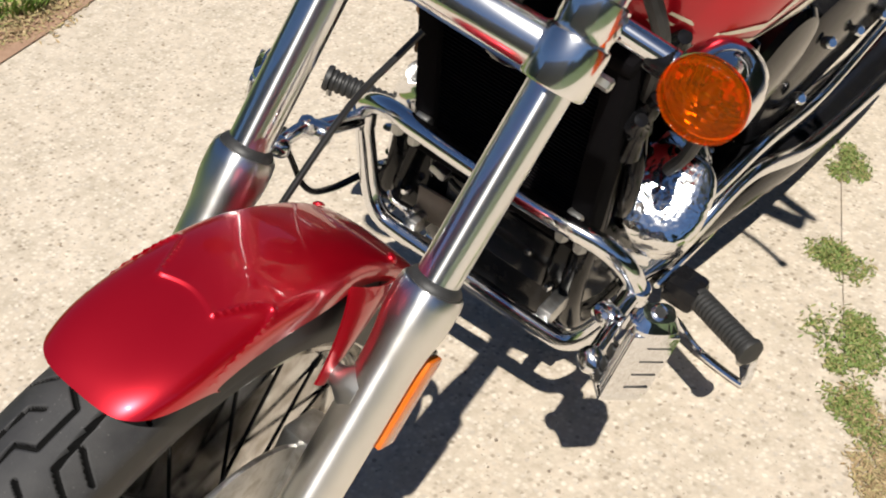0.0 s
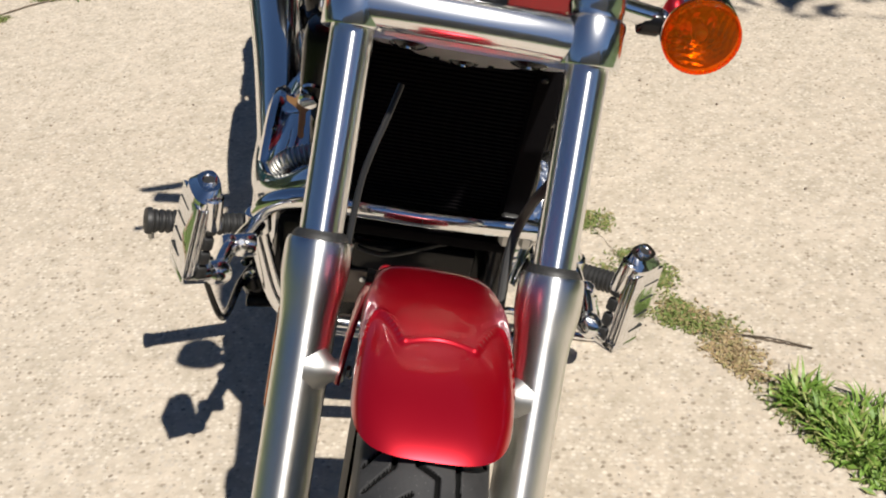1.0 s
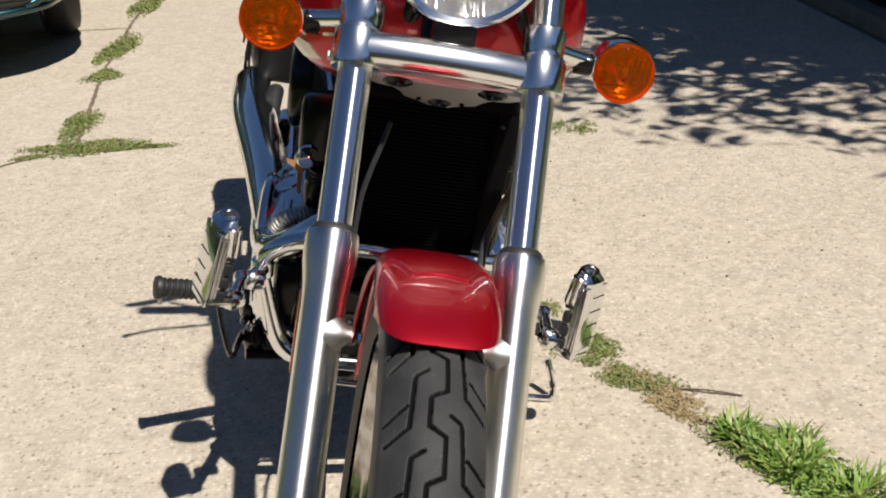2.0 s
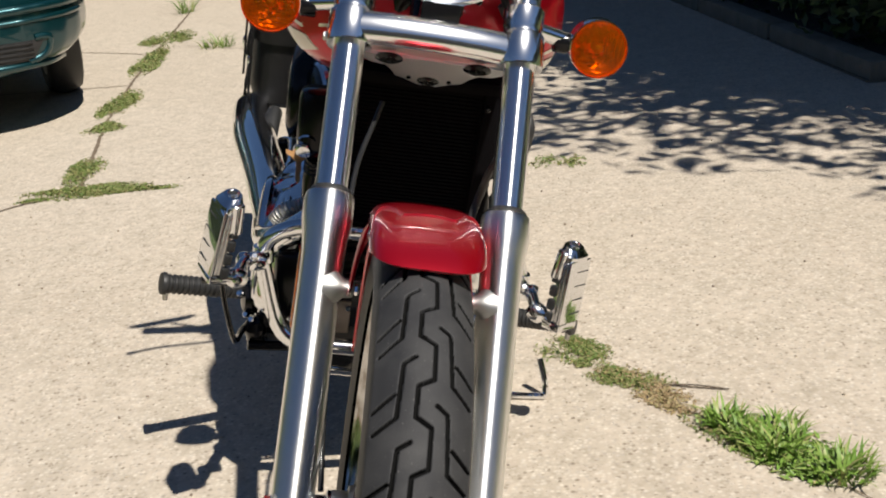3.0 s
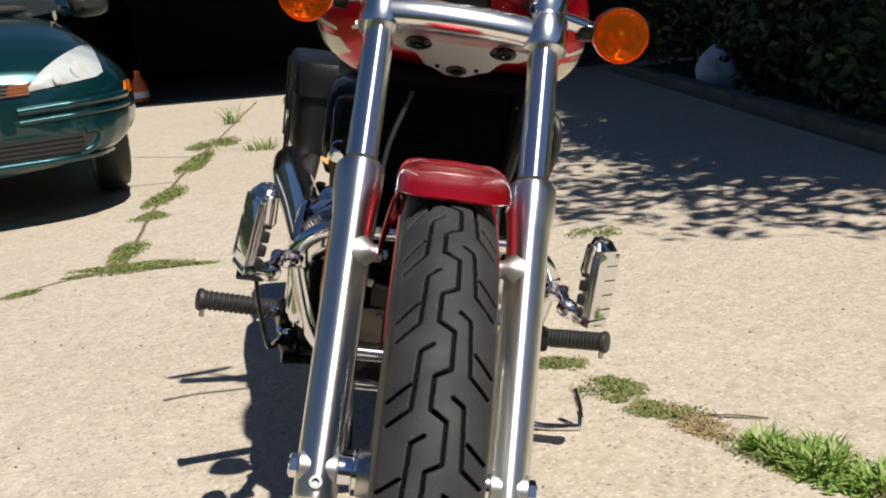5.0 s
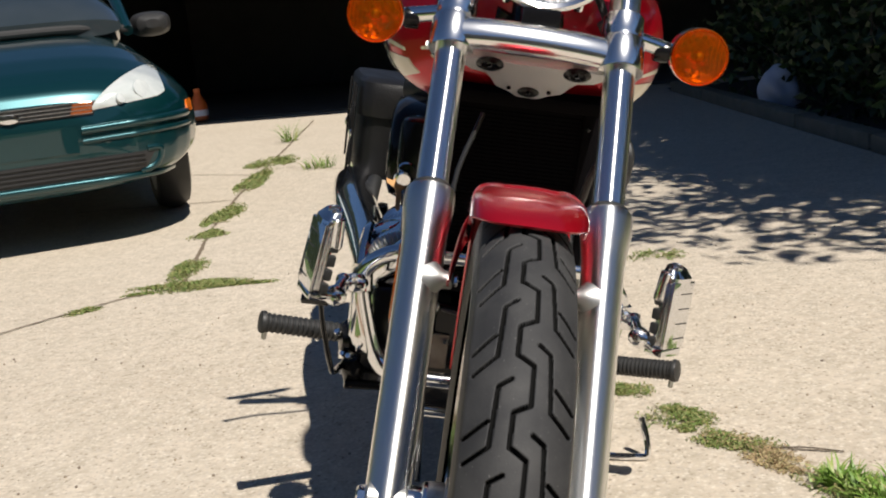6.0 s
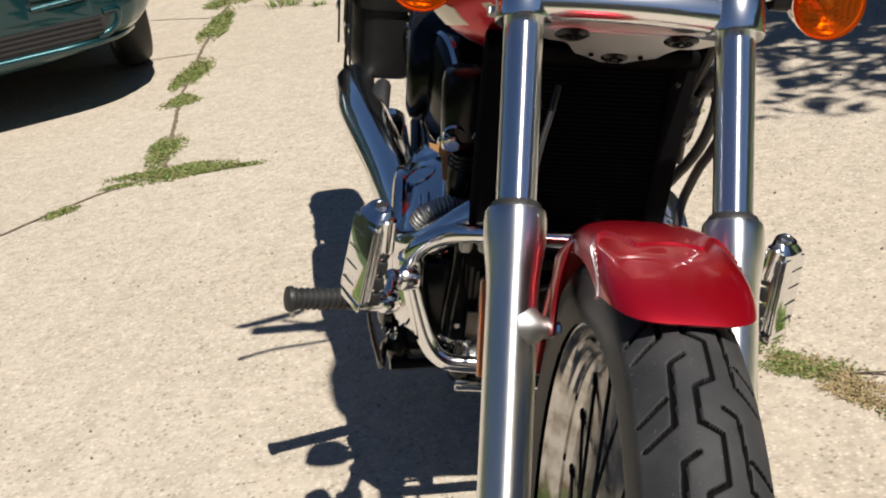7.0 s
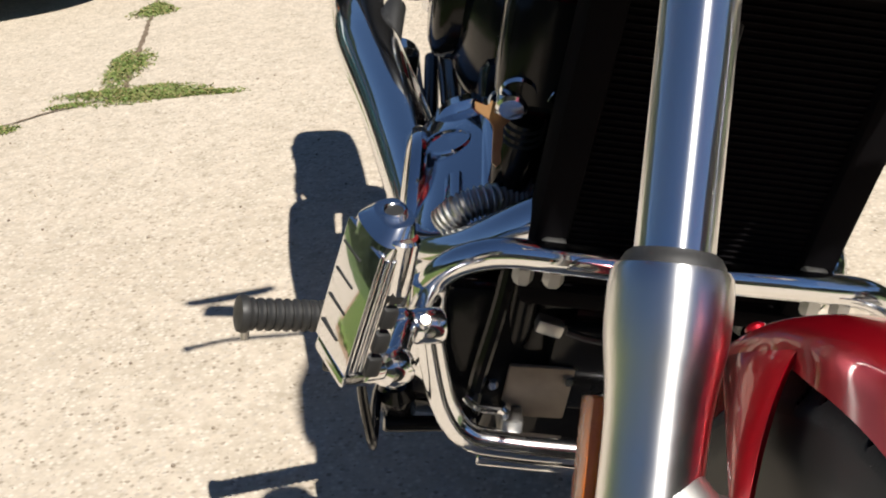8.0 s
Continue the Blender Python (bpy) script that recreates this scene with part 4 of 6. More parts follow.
# front fork
for side in (-1, 1):
    u = 0.105 * side
    leg = part("fork_slider", lathe(
        [(0.016, -0.400), (0.0225, -0.398), (0.0245, -0.393), (0.0245, -0.345), (0.0248, -0.30), (0.0248, -0.085), (0.0251, -0.072), (0.0262, -0.058),
         (0.0282, -0.044), (0.0296, -0.034), (0.0300, -0.026), (0.0300, -0.012), (0.0290, -0.003), (0.0270, 0.0), (0.020, 0.0005)],
        fork_pose(u, 0), 40), brushed, bike, "satin brushed aluminium fork slider")
    part("dust_seal", lathe([(0.0198, -0.002), (0.0252, -0.001), (0.0250, 0.002), (0.0226, 0.006), (0.0198, 0.008)], fork_pose(u, 0), 36), rubber, leg, "black rubber dust seal")
    part("fork_tube", lathe([(0.0195, 0.0), (0.0195, 0.40)], fork_pose(u, 0), 40), tube_chrome, bike, "polished chrome fork tube")
    # wedge-shaped lug with the fender bolt
    c = fk(u - side * 0.004, -0.112, 0.011)
    lug = loft([[c + Vector((-side * d, 0, 0)) + p * (fk(0, 1) - fk(0, 0)) + q * (fk(0, 0, 1) - fk(0, 0)) for p, q in superellipse(0, 0, a, b, n, 24)]
                for d, a, b, n in ((0.000, 0.032, 0.0150, 1.5), (0.010, 0.026, 0.0150, 1.5), (0.020, 0.0150, 0.0130, 1.8), (0.025, 0.0105, 0.0105, 2.0), (0.034, 0.0096, 0.0096, 2.0), (0.0355, 0.0080, 0.0080, 2.0))])
    part("fender_lug", lug, metal_lug, leg, sharp=24)
    part("fender_bolt", lathe([(0.0035, 0.0), (0.0062, 0.001), (0.0066, 0.004), (0.004, 0.006)], along(c + Vector((-side * 0.036, 0, 0)), c + Vector((-side, 0, 0))), 6), chrome, leg, "chrome bolt head")
    # lower end: axle clamp and hollow bolt
    a0 = AXLE + Vector((u, 0, 0))
    part("axle_clamp", lathe([(0.016, -0.022), (0.0205, -0.020), (0.0205, 0.020), (0.016, 0.022)], along(a0, a0 + Vector((1, 0, 0))), 24), metal_lug, leg)
    b0 = fk(u, -0.382, 0.0235)
    part("drain_bolt", lathe([(0.0, 0.0015), (0.0035, 0.0015), (0.004, 0.006), (0.0072, 0.006), (0.0078, 0.0), (0.0078, -0.006)], along(b0, fk(u, -0.382, 0.2)), 20), steel, leg)
    # amber side reflector on its bracket
    mid = fk(u + side * 0.0235, -0.112, -0.030)
    turn = Matrix.Translation(mid) @ pose(0, 0, 0, -32, 0, 0)
    part("side_reflector", rbox((0.009, 0.028, 0.095), turn, 0.003), amber_dull, bike, "amber side reflector")
    part("reflector_back", rbox((0.006, 0.031, 0.099), turn @ pose(-side * 0.0062, 0, 0), 0.002), black, bike)
    # clamp collars of the lower yoke and the tube covers above
    part("yoke_collar", lathe([(0.0200, 0.186), (0.0275, 0.186), (0.0285, 0.188), (0.0285, 0.226), (0.0275, 0.229), (0.0245, 0.231), (0.0245, 0.236), (0.0255, 0.238), (0.0255, 0.262), (0.0240, 0.264), (0.0200, 0.264)],
                              fork_pose(u, 0), 36), worn_chrome, bike, "chrome clamp collar round the fork tube")
    part("pinch_bolt", rod(fk(u + side * 0.010, 0.207, -0.03), fk(u + side * 0.034, 0.207, -0.03), 0.006, 6), steel, bike)

# lower yoke: rounded bar in front, scalloped plate beneath with its stem hole and bolts
sect = []
for i in range(13):
    x = -0.1 + 0.2 * i / 12
    bow = 0.009 * (1 - (x / 0.1) ** 2) - 0.045 * x
    sect.append([fk(x, 0.208 + q, 0.006 + bow + p) for p, q in superellipse(0, 0, 0.0155, 0.0205, 2.2, 44)])
part("yoke_bar", loft(sect), worn_chrome, bike, "chrome lower yoke bar between the fork legs", sharp=60)
edge = [(-0.092, -0.002), (0.092, -0.002), (0.094, -0.018), (0.078, -0.034), (0.060, -0.038), (0.052, -0.050), (0.044, -0.070), (0.030, -0.078), (0.014, -0.092),
        (-0.014, -0.092), (-0.030, -0.078), (-0.044, -0.070), (-0.052, -0.050), (-0.060, -0.038), (-0.078, -0.034), (-0.094, -0.018)]
plate_pose = Matrix.Translation(fk(0, 0.183)) @ Matrix(((1, 0, 0, 0), (0, -CR, SR, 0), (0, SR, CR, 0), (0, 0, 0, 1)))
part("yoke_plate", slab([(-x, y) for x, y in edge], 0.012, plate_pose, 0.002), satin, bike, "chrome scalloped underside plate of the yoke")
for x, y, r in ((-0.055, -0.014, 0.0185), (0.055, -0.014, 0.0185), (0.0, -0.074, 0.0150)):
    at = plate_pose @ Matrix.Translation((x, y, -0.001))
    part("yoke_recess", lathe([(0.0, 0.0006), (r * 0.45, 0.0006), (r * 0.5, -0.0016), (r * 0.62, -0.002), (r * 0.9, 0.0002), (r, 0.0016)], at, 24), black, bike)
    part("yoke_bolt", lathe([(0.0, -0.003), (0.0026, -0.003), (0.003, 0.0)], at, 6), chrome, bike)
for x in (-0.026, 0.026):
    part("yoke_bolt", lathe([(0.0, -0.0025), (0.0028, -0.0025), (0.003, 0.001)], plate_pose @ Matrix.Translation((x, -0.066, 0)), 10), black, bike)
part("upper_yoke", loft([[fk(x, 0.385 + q, p) for p, q in superellipse(-0.01, 0, 0.035, 0.012, 3, 20)] for x in (-0.125, -0.10, 0, 0.10, 0.125)]), chrome, bike)

# turn signals
for side in (-1, 1):
    c = Vector((0.207 * side, 0.135, 0.832))
    root = fk(0.105 * side, 0.25, -0.012)
    sig = part("turn_signal", lathe([(0.010, 0.058), (0.022, 0.055), (0.032, 0.044), (0.0358, 0.028), (0.0365, 0.010), (0.0365, 0.004), (0.0345, 0.0035), (0.034, 0.010), (0.030, 0.03), (0.01, 0.05)],
                                    along(c, c + Vector((0, 1, 0.04))), 40), chrome, bike, "round chrome turn signal housing")
    out = Vector((0, -1, -0.04))
    part("lens", lathe([(0.0350, -0.002), (0.0362, 0.0), (0.0358, 0.006), (0.0335, 0.0085), (0.0322, 0.0075), (0.029, 0.0090), (0.02, 0.0110), (0.01, 0.0122), (0.0, 0.0125)],
                       along(c, c + out), 48), amber, sig, "amber ribbed lens").visible_shadow = False
    bead = bmesh.new()
    for k in range(48):
        ang = 2 * math.pi * k / 48
        at = along(c, c + out) @ Matrix.Translation((0.0338 * math.cos(ang), 0.0338 * math.sin(ang), 0.006))
        bmesh.ops.create_icosphere(bead, subdivisions=1, radius=0.0022, matrix=at)
    part("lens_rim", bead, amber, sig).visible_shadow = False
    facets = bmesh.new()
    for i in range(13):
        for j in range(13):
            x, y = (i - 6) * 0.0052, (j - 6) * 0.0052
            if math.hypot(x, y) < 0.034:
                deep = -0.024 + 0.020 * (math.hypot(x, y) / 0.034) ** 2
                at = along(c, c + out) @ Matrix.Translation((x, y, deep)) @ pose(0, 0, 0, -math.degrees(math.atan(y / 0.05)) + 7 * math.sin(i * 2.3 + j), math.degrees(math.atan(x / 0.05)) + 7 * math.cos(i + j * 1.7), 0)
                bmesh.ops.create_grid(facets, x_segments=1, y_segments=1, size=0.0029, matrix=at)
    part("reflector_bowl", facets, bowl, sig, "faceted bright reflector")
    part("lamp_back", lathe([(0.034, -0.003), (0.030, -0.020), (0.012, -0.034), (0.0, -0.034)], along(c, c + out), 32, cap=False), steel, sig)
    part("bulb", lathe([(0.0, 0.002), (0.005, 0.0), (0.0075, -0.007), (0.006, -0.016), (0.0, -0.02)], along(c, c + out), 16), brass, sig)
    part("stalk", rod(root, c + Vector((-side * 0.026, 0.020, 0)), 0.0105, 18), chrome, sig, "chrome stalk")
    part("stalk_collar", lathe([(0.0125, 0.0), (0.0135, 0.002), (0.0135, 0.018), (0.0115, 0.02)], along(c + Vector((-side * 0.056, 0.016, 0)), c + Vector((0, 0.018, 0))), 20), black, sig)

# headlamp
h = fk(0.0, 0.330, 0.062)
lamp = part("headlamp", lathe([(0.02, 0.12), (0.05, 0.112), (0.075, 0.085), (0.087, 0.045), (0.089, 0.012), (0.093, 0.010), (0.0945, 0.0), (0.0935, -0.010), (0.089, -0.013), (0.0835, -0.010), (0.0835, 0.0), (0.07, 0.03)],
                              along(h, h + Vector((0, 1, -0.05))), 56), chrome, bike, "round chrome headlamp shell with double rim")
part("headlamp_bowl", lathe([(0.083, 0.0), (0.07, 0.03), (0.045, 0.05), (0.015, 0.058), (0.0, 0.058)], along(h, h + Vector((0, 1, -0.05))), 48, cap=False), silver, lamp)
part("headlamp_glass", lathe([(0.0832, 0.002), (0.08, -0.006), (0.06, -0.014), (0.03, -0.018), (0.0, -0.019)], along(h, h + Vector((0, 1, -0.05))), 48, cap=False), lamp_glass, lamp, "fluted clear glass").visible_shadow = False
part("bulb_shield", lathe([(0.0, -0.002), (0.014, 0.0), (0.016, 0.008), (0.015, 0.03)], along(h, h + Vector((0, 1, -0.05))), 20), silver, lamp)
part("headlamp_bracket", rbox((0.05, 0.05, 0.035), Matrix.Translation(fk(0, 0.245, 0.0)), 0.006), black, bike)
for side in (-1, 1):
    part("bracket_bolt", rod(fk(0.045 * side, 0.262, 0.012), fk(0.045 * side, 0.262, 0.03), 0.006, 10), chrome, bike)

# small rounded clear windshield, cut out above the lamp
def shield_point(x, v):
    """A place on the windshield: across, and 0 at its lower to 1 at its upper edge."""
    reach = 0.27 * math.sqrt(max(0.0, 1 - (x / 0.1955) ** 2))
    low = 0.54 - reach + 0.15 * math.exp(-(x / 0.085) ** 4)
    return fk(x, low + (0.54 + reach - low) * v, 0.045 - 0.9 * x * x)


grid = [[shield_point(0.195 * math.sin(math.pi * (i / 20 - 1) / 2), j / 12) for i in range(41)] for j in range(13)]
part("windshield", sheet(grid, 0.003), acrylic, bike, "small clear acrylic windshield")
part("windshield_edge", tube([g + Vector((0, -0.0015, 0)) for g in grid[0]], 0.0018, 6, smooth=False), lamp_glass, bike)

# handlebar, grips, levers, mirrors: they throw the long shadows beside the wheel
hb = [(0.375, 0.567, 1.026), (0.26, 0.550, 1.050), (0.14, 0.520, 1.050), (0.08, 0.42, 1.020), (0.06, 0.29, 0.985)]
part("handlebar", tube([(-x, y, z) for x, y, z in hb] + [(x, y, z) for x, y, z in hb[::-1]], 0.0127, 14), chrome, bike, "wide chrome handlebar")
for side in (-1, 1):
    part("grip", rod((side * 0.250, 0.548, 1.050), (side * 0.382, 0.568, 1.024), 0.0175, 16), rubber, bike, "black rubber grip")
    part("switch_housing", rbox((0.042, 0.045, 0.045), Matrix.Translation((side * 0.228, 0.545, 1.052)), 0.010), black, bike)
    part("master_cylinder", rbox((0.060, 0.050, 0.040), Matrix.Translation((side * 0.190, 0.505, 1.062)), 0.010), black, bike)
    part("hand_lever", tube([(side * 0.19, 0.475, 1.055), (side * 0.26, 0.470, 1.045), (side * 0.33, 0.470, 1.025), (side * 0.388, 0.455, 1.008)], 0.0052, 8), chrome, bike)
    part("lever_ball", lathe([(0.0, -0.009), (0.007, -0.005), (0.009, 0.0), (0.007, 0.005), (0.0, 0.009)], Matrix.Translation((side * 0.391, 0.454, 1.006)), 14), chrome, bike)
    m = Matrix.Translation((side * 0.335, 0.548, 1.165)) @ pose(0, 0, 0, 0, 0, side * -20) @ pose(0, 0, 0, 26, 0, 0)
    mirror = part("mirror", loft([[m @ Vector((x, d, z)) for x, z in superellipse(0, 0, 0.078 * k, 0.050 * k, 2.6, 28)] for d, k in ((0.006, 0.97), (0.004, 1.0), (-0.004, 1.0), (-0.012, 0.85), (-0.016, 0.5))]), chrome, bike, "oval chrome mirror")
    part("mirror_stem", tube([(side * 0.215, 0.530, 1.075), (side * 0.245, 0.525, 1.12), (side * 0.31, 0.54, 1.15)], 0.005, 8), chrome, mirror)

# front wheel
wheel = part("front_wheel", lathe([(0.012, -0.07), (0.024, -0.068), (0.027, -0.060), (0.027, -0.045), (0.033, -0.044), (0.034, -0.036), (0.022, -0.030), (0.020, 0.0), (0.022, 0.030), (0.034, 0.036), (0.033, 0.044), (0.027, 0.048), (0.024, 0.07), (0.012, 0.072)],
                                  along(AXLE, AXLE + Vector((1, 0, 0))), 32), steel, bike, "spoked front wheel with a bright hub")
part("axle", rod(AXLE - Vector((0.135, 0, 0)), AXLE + Vector((0.135, 0, 0)), 0.0095, 16), steel, wheel)
for side in (-1, 1):
    part("axle_nut", lathe([(0.009, 0.0), (0.0135, 0.001), (0.0135, 0.009), (0.010, 0.011)], along(AXLE + Vector((side * 0.127, 0, 0)), AXLE + Vector((side, 0, 0))), 6), chrome, wheel)
    part("hub_spacer", lathe([(0.015, 0.0), (0.020, 0.002), (0.020, 0.016), (0.026, 0.018), (0.026, 0.024), (0.012, 0.025)], along(AXLE + Vector((side * 0.085, 0, 0)), AXLE), 24), chrome, wheel)
half_rim = [(0.242, -0.010), (0.243, -0.020), (0.247, -0.024), (0.254, -0.027), (0.258, -0.031), (0.262, -0.034), (0.2625, -0.038), (0.260, -0.0405), (0.2560, -0.0390), (0.2535, -0.0330), (0.2515, -0.0270), (0.2490, -0.0285), (0.2465, -0.0345), (0.2430, -0.0360), (0.2395, -0.0330), (0.2375, -0.0270), (0.2330, -0.0240), (0.2315, -0.0200), (0.2325, -0.0165), (0.2300, -0.0140), (0.2265, -0.0100), (0.2255, -0.0050), (0.2255, 0.0)]
part("rim", lathe(half_rim + [(r0, -w0) for r0, w0 in half_rim[-2::-1]],
                  along(AXLE, AXLE + Vector((1, 0, 0))), 96), rim_chrome, wheel, "chrome wheel rim darkened to suggest dark reflections")
part("brake_disc", lathe([(0.070, 0.0), (0.150, 0.0), (0.151, 0.0025), (0.150, 0.005), (0.070, 0.005)], along(AXLE + Vector((0.052, 0, 0)), AXLE + Vector((1, 0, 0))), 64), steel, wheel, "bare steel brake disc")
spoke = lathe([(0.0019, 0.0), (0.0019, 0.90), (0.0034, 0.905), (0.0034, 0.985), (0.0046, 0.99), (0.0046, 1.0)], None, 6)
spoke_mesh = bpy.data.meshes.new("spoke")
spoke.to_mesh(spoke_mesh)
spoke.free()
spoke_mesh.materials.append(black.m)
for k in range(36):
    side = 1 if k % 2 else -1
    a = 10.0 * k
    lean = 28 if (k // 2) % 2 else -28
    p = around(AXLE, 0.031, a + lean * 2.0, side * 0.038)
    q = around(AXLE, 0.236, a, side * 0.008)
    ob = new("spoke", spoke_mesh)
    ob.parent = wheel
    ob.matrix_basis = along(p, q) @ Matrix.Diagonal((1, 1, (q - p).length, 1))


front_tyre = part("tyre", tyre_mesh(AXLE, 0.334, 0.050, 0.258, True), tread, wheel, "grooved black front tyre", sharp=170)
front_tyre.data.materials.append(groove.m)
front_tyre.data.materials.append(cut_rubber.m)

# front brake caliper
cal = around(AXLE, 0.135, 158, 0.060)
part("brake_caliper", rbox((0.055, 0.055, 0.10), Matrix.Translation(cal) @ pose(0, 0, 0, -20, 0, 0), 0.010), steel, bike, "cast metal brake caliper")
part("caliper_pot", rod(cal + Vector((0.02, 0, 0.015)), cal + Vector((0.045, 0, 0.015)), 0.018, 20), brushed, bike)

# front fender: a ridged shell with its drooping front lip and the stays
def BEND(q):
    """Where the nose panel ends: a shallow arch in the middle, an ear on either side, then forward along the edge."""
    if q < 0.33:
        return 0.172 + 0.013 * math.cos(q / 0.33 * math.pi / 2)
    if q < 0.62:
        return 0.172 + 0.070 * math.sin((q - 0.33) / 0.29 * math.pi / 2)
    return 0.242 - 0.19 * ((q - 0.62) / 0.33) ** 2.2


def fender_shell():
    outer, inner = [], []
    n, m = 300, 72
    for i in range(n + 1):
        k = 0.30 * i / 220 if i <= 220 else 0.30 + 0.70 * (i - 220) / (n - 220)
        row, under = [], []
        for j in range(m + 1):
            s = -1 + 2 * j / m
            q = abs(s)
            # the broad nose steps down softly to the narrower part between the fork legs
            bend = BEND(q)
            step = ease(bend - 0.0030, bend + 0.0030, k) * ease(1.0, 0.94, q)
            bead = math.exp(-((k - bend) / 0.0075) ** 2) * ease(1.0, 0.93, q)
            half = 0.0595 - 0.0075 * ease(0.30, 0.50, k)
            rise = 0.3510 + 0.0022 * step + (0.0005 + 0.0011 * ease(0.22, 0.42, q)) * bead - 0.0040 * ease(0.40, 0.70, k)
            ang = 76.5 + (172 - 76.5) * k + 13.0 * (1 - k) ** 10 * q ** 3.5
            r = rise - (0.034 - 0.011 * ease(0.36, 0.56, k)) * (1 - math.sqrt(max(0.0, 1 - 0.985 * q ** 2.6))) - 0.009 * (1 - k) ** 22
            x = half * math.copysign(math.sin(q ** 1.08 * math.pi / 2), s)
            row.append(around(AXLE, r, ang, x))
            under.append(around(AXLE, r - 0.0035 + 0.0015 * q, ang + 0.3 * (1 - k) ** 14, x * 0.955))
        outer.append(row)
        inner.append(under)
    bm = bmesh.new()
    a = [[bm.verts.new(p) for p in r] for r in outer]
    b = [[bm.verts.new(p) for p in r] for r in inner]
    for i in range(n):
        for j in range(m):
            bm.faces.new((a[i][j], a[i][j + 1], a[i + 1][j + 1], a[i + 1][j]))
            bm.faces.new((b[i][j], b[i + 1][j], b[i + 1][j + 1], b[i][j + 1]))
        for j in (0, m):
            bm.faces.new((a[i][j], a[i + 1][j], b[i + 1][j], b[i][j]))
    for i in (0, n):
        for j in range(m):
            bm.faces.new((a[i][j], a[i][j + 1], b[i][j + 1], b[i][j]))
    return bm


fender = part("front_fender", fender_shell(), red, bike, "glossy metallic red front fender", sharp=50)
for side in (-1, 1):
    stay = []
    for i in range(15):
        t = i / 14
        c = Vector((side * (0.054 + 0.017 * t ** 0.6), -0.012 - 0.078 * t, 0.606 - 0.053 * t))
        half = 0.036 * (1 - t) ** 1.5 + 0.010
        stay.append([c + Vector((side * (0.002 + 0.004 * (1 - t)) * (1 - q * q), q * half * 0.82, -q * half * 0.57)) for q in [k / 6 - 1 for k in range(13)]])
    part("fender_stay", sheet(stay, 0.0028), red, fender, "red stay plate bolted to the fork")
    part("fender_rivet", lathe([(0.006, 0.0), (0.0055, 0.002), (0.003, 0.0035), (0.0, 0.004)], along(around(AXLE, 0.3470, 131, side * 0.0430), around(AXLE, 0.5, 131, side * 0.11)), 14), red, fender)

# cables
part("speedometer_cable", tube([(-0.075, -0.195, 0.36), (-0.083, -0.10, 0.44), (-0.082, 0.0, 0.545), (-0.079, 0.085, 0.635), (-0.072, 0.112, 0.670), (-0.066, 0.127, 0.687), (-0.060, 0.142, 0.704), (-0.054, 0.160, 0.722)], 0.0034, 10), sleeve, bike, "thin black speedometer cable")
part("brake_hose", tube([(0.075, -0.05, 0.45), (0.072, 0.02, 0.55), (0.075, 0.075, 0.600), (0.080, 0.095, 0.620), (0.085, 0.094, 0.642), (0.088, 0.078, 0.670), (0.097, 0.066, 0.700), (0.110, 0.085, 0.745), (0.105, 0.15, 0.82), (0.07, 0.2, 0.9)], 0.0052, 10), rubber, bike, "black brake hose")

# the bars are turned a little to the left
TURNED = STEER @ Matrix.Translation(fk(0, 0)) @ Matrix.Rotation(radians(1.7), 4, Vector((0, SR, CR))) @ Matrix.Translation(-fk(0, 0))
for ob in bike.children:
    ob.matrix_basis = TURNED

# wiring
part("coolant_hose", tube([(0.110, 0.285, 0.82), (0.130, 0.275, 0.77), (0.136, 0.275, 0.73), (0.130, 0.285, 0.67), (0.125, 0.30, 0.60)], lambda t: 0.013 + 0.002 * math.sin(t * 40), 14), black, bike, "black coolant hose beside the radiator")
for x, y, z in ((0.150, 0.250, 0.765), (0.155, 0.258, 0.705), (0.140, 0.262, 0.655)):
    part("wire_boot", lathe([(0.008, -0.018), (0.013, -0.014), (0.014, 0.006), (0.010, 0.012), (0.007, 0.022), (0.0, 0.023)], along((x - 0.012, y + 0.012, z), (x + 0.01, y - 0.02, z + 0.05)), 14), black, bike)
part("wire_loom", tube([(0.095, 0.2, 0.86), (0.135, 0.22, 0.79), (0.13, 0.27, 0.70), (0.12, 0.33, 0.6)], 0.008, 10), rubber, bike)

# frame, radiator
for side in (-1, 1):
    part("down_tube", tube([(side * 0.03, 0.24, 0.86), (side * 0.085, 0.30, 0.70), (side * 0.105, 0.345, 0.50), (side * 0.11, 0.38, 0.28), (side * 0.115, 0.48, 0.20), (side * 0.12, 0.9, 0.19)], 0.0165, 14), black, bike, "black frame down tube")
part("steering_head", rod(fk(0, 0.20, -0.075), fk(0, 0.36, -0.075), 0.026, 24), black, bike)
RAD = Matrix.Translation((0, 0.285, 0.60)) @ pose(0, 0, 0, 14, 0, 0)
radiator = part("radiator", rbox((0.205, 0.030, 0.285), RAD, 0.004), core, bike, "black radiator between the down tubes")
fin = rbox((0.185, 0.004, 0.0016), None, 0.0004, None, 1)
fin_mesh = bpy.data.meshes.new("fin")
fin.to_mesh(fin_mesh)
fin.free()
fin_mesh.materials.append(core.m)
for k in range(44):
    ob = new("fin", fin_mesh)
    ob.parent = radiator
    ob.matrix_basis = RAD @ Matrix.Translation((0, -0.016, -0.128 + k * 0.006))
for side in (-1, 1):
    part("radiator_tank", rbox((0.030, 0.046, 0.300), RAD @ Matrix.Translation((side * 0.108, -0.002, 0)), 0.008), core, radiator, "black plastic side tank")
part("radiator_top", rbox((0.245, 0.046, 0.020), RAD @ Matrix.Translation((0, -0.004, 0.150)), 0.006), core, radiator)
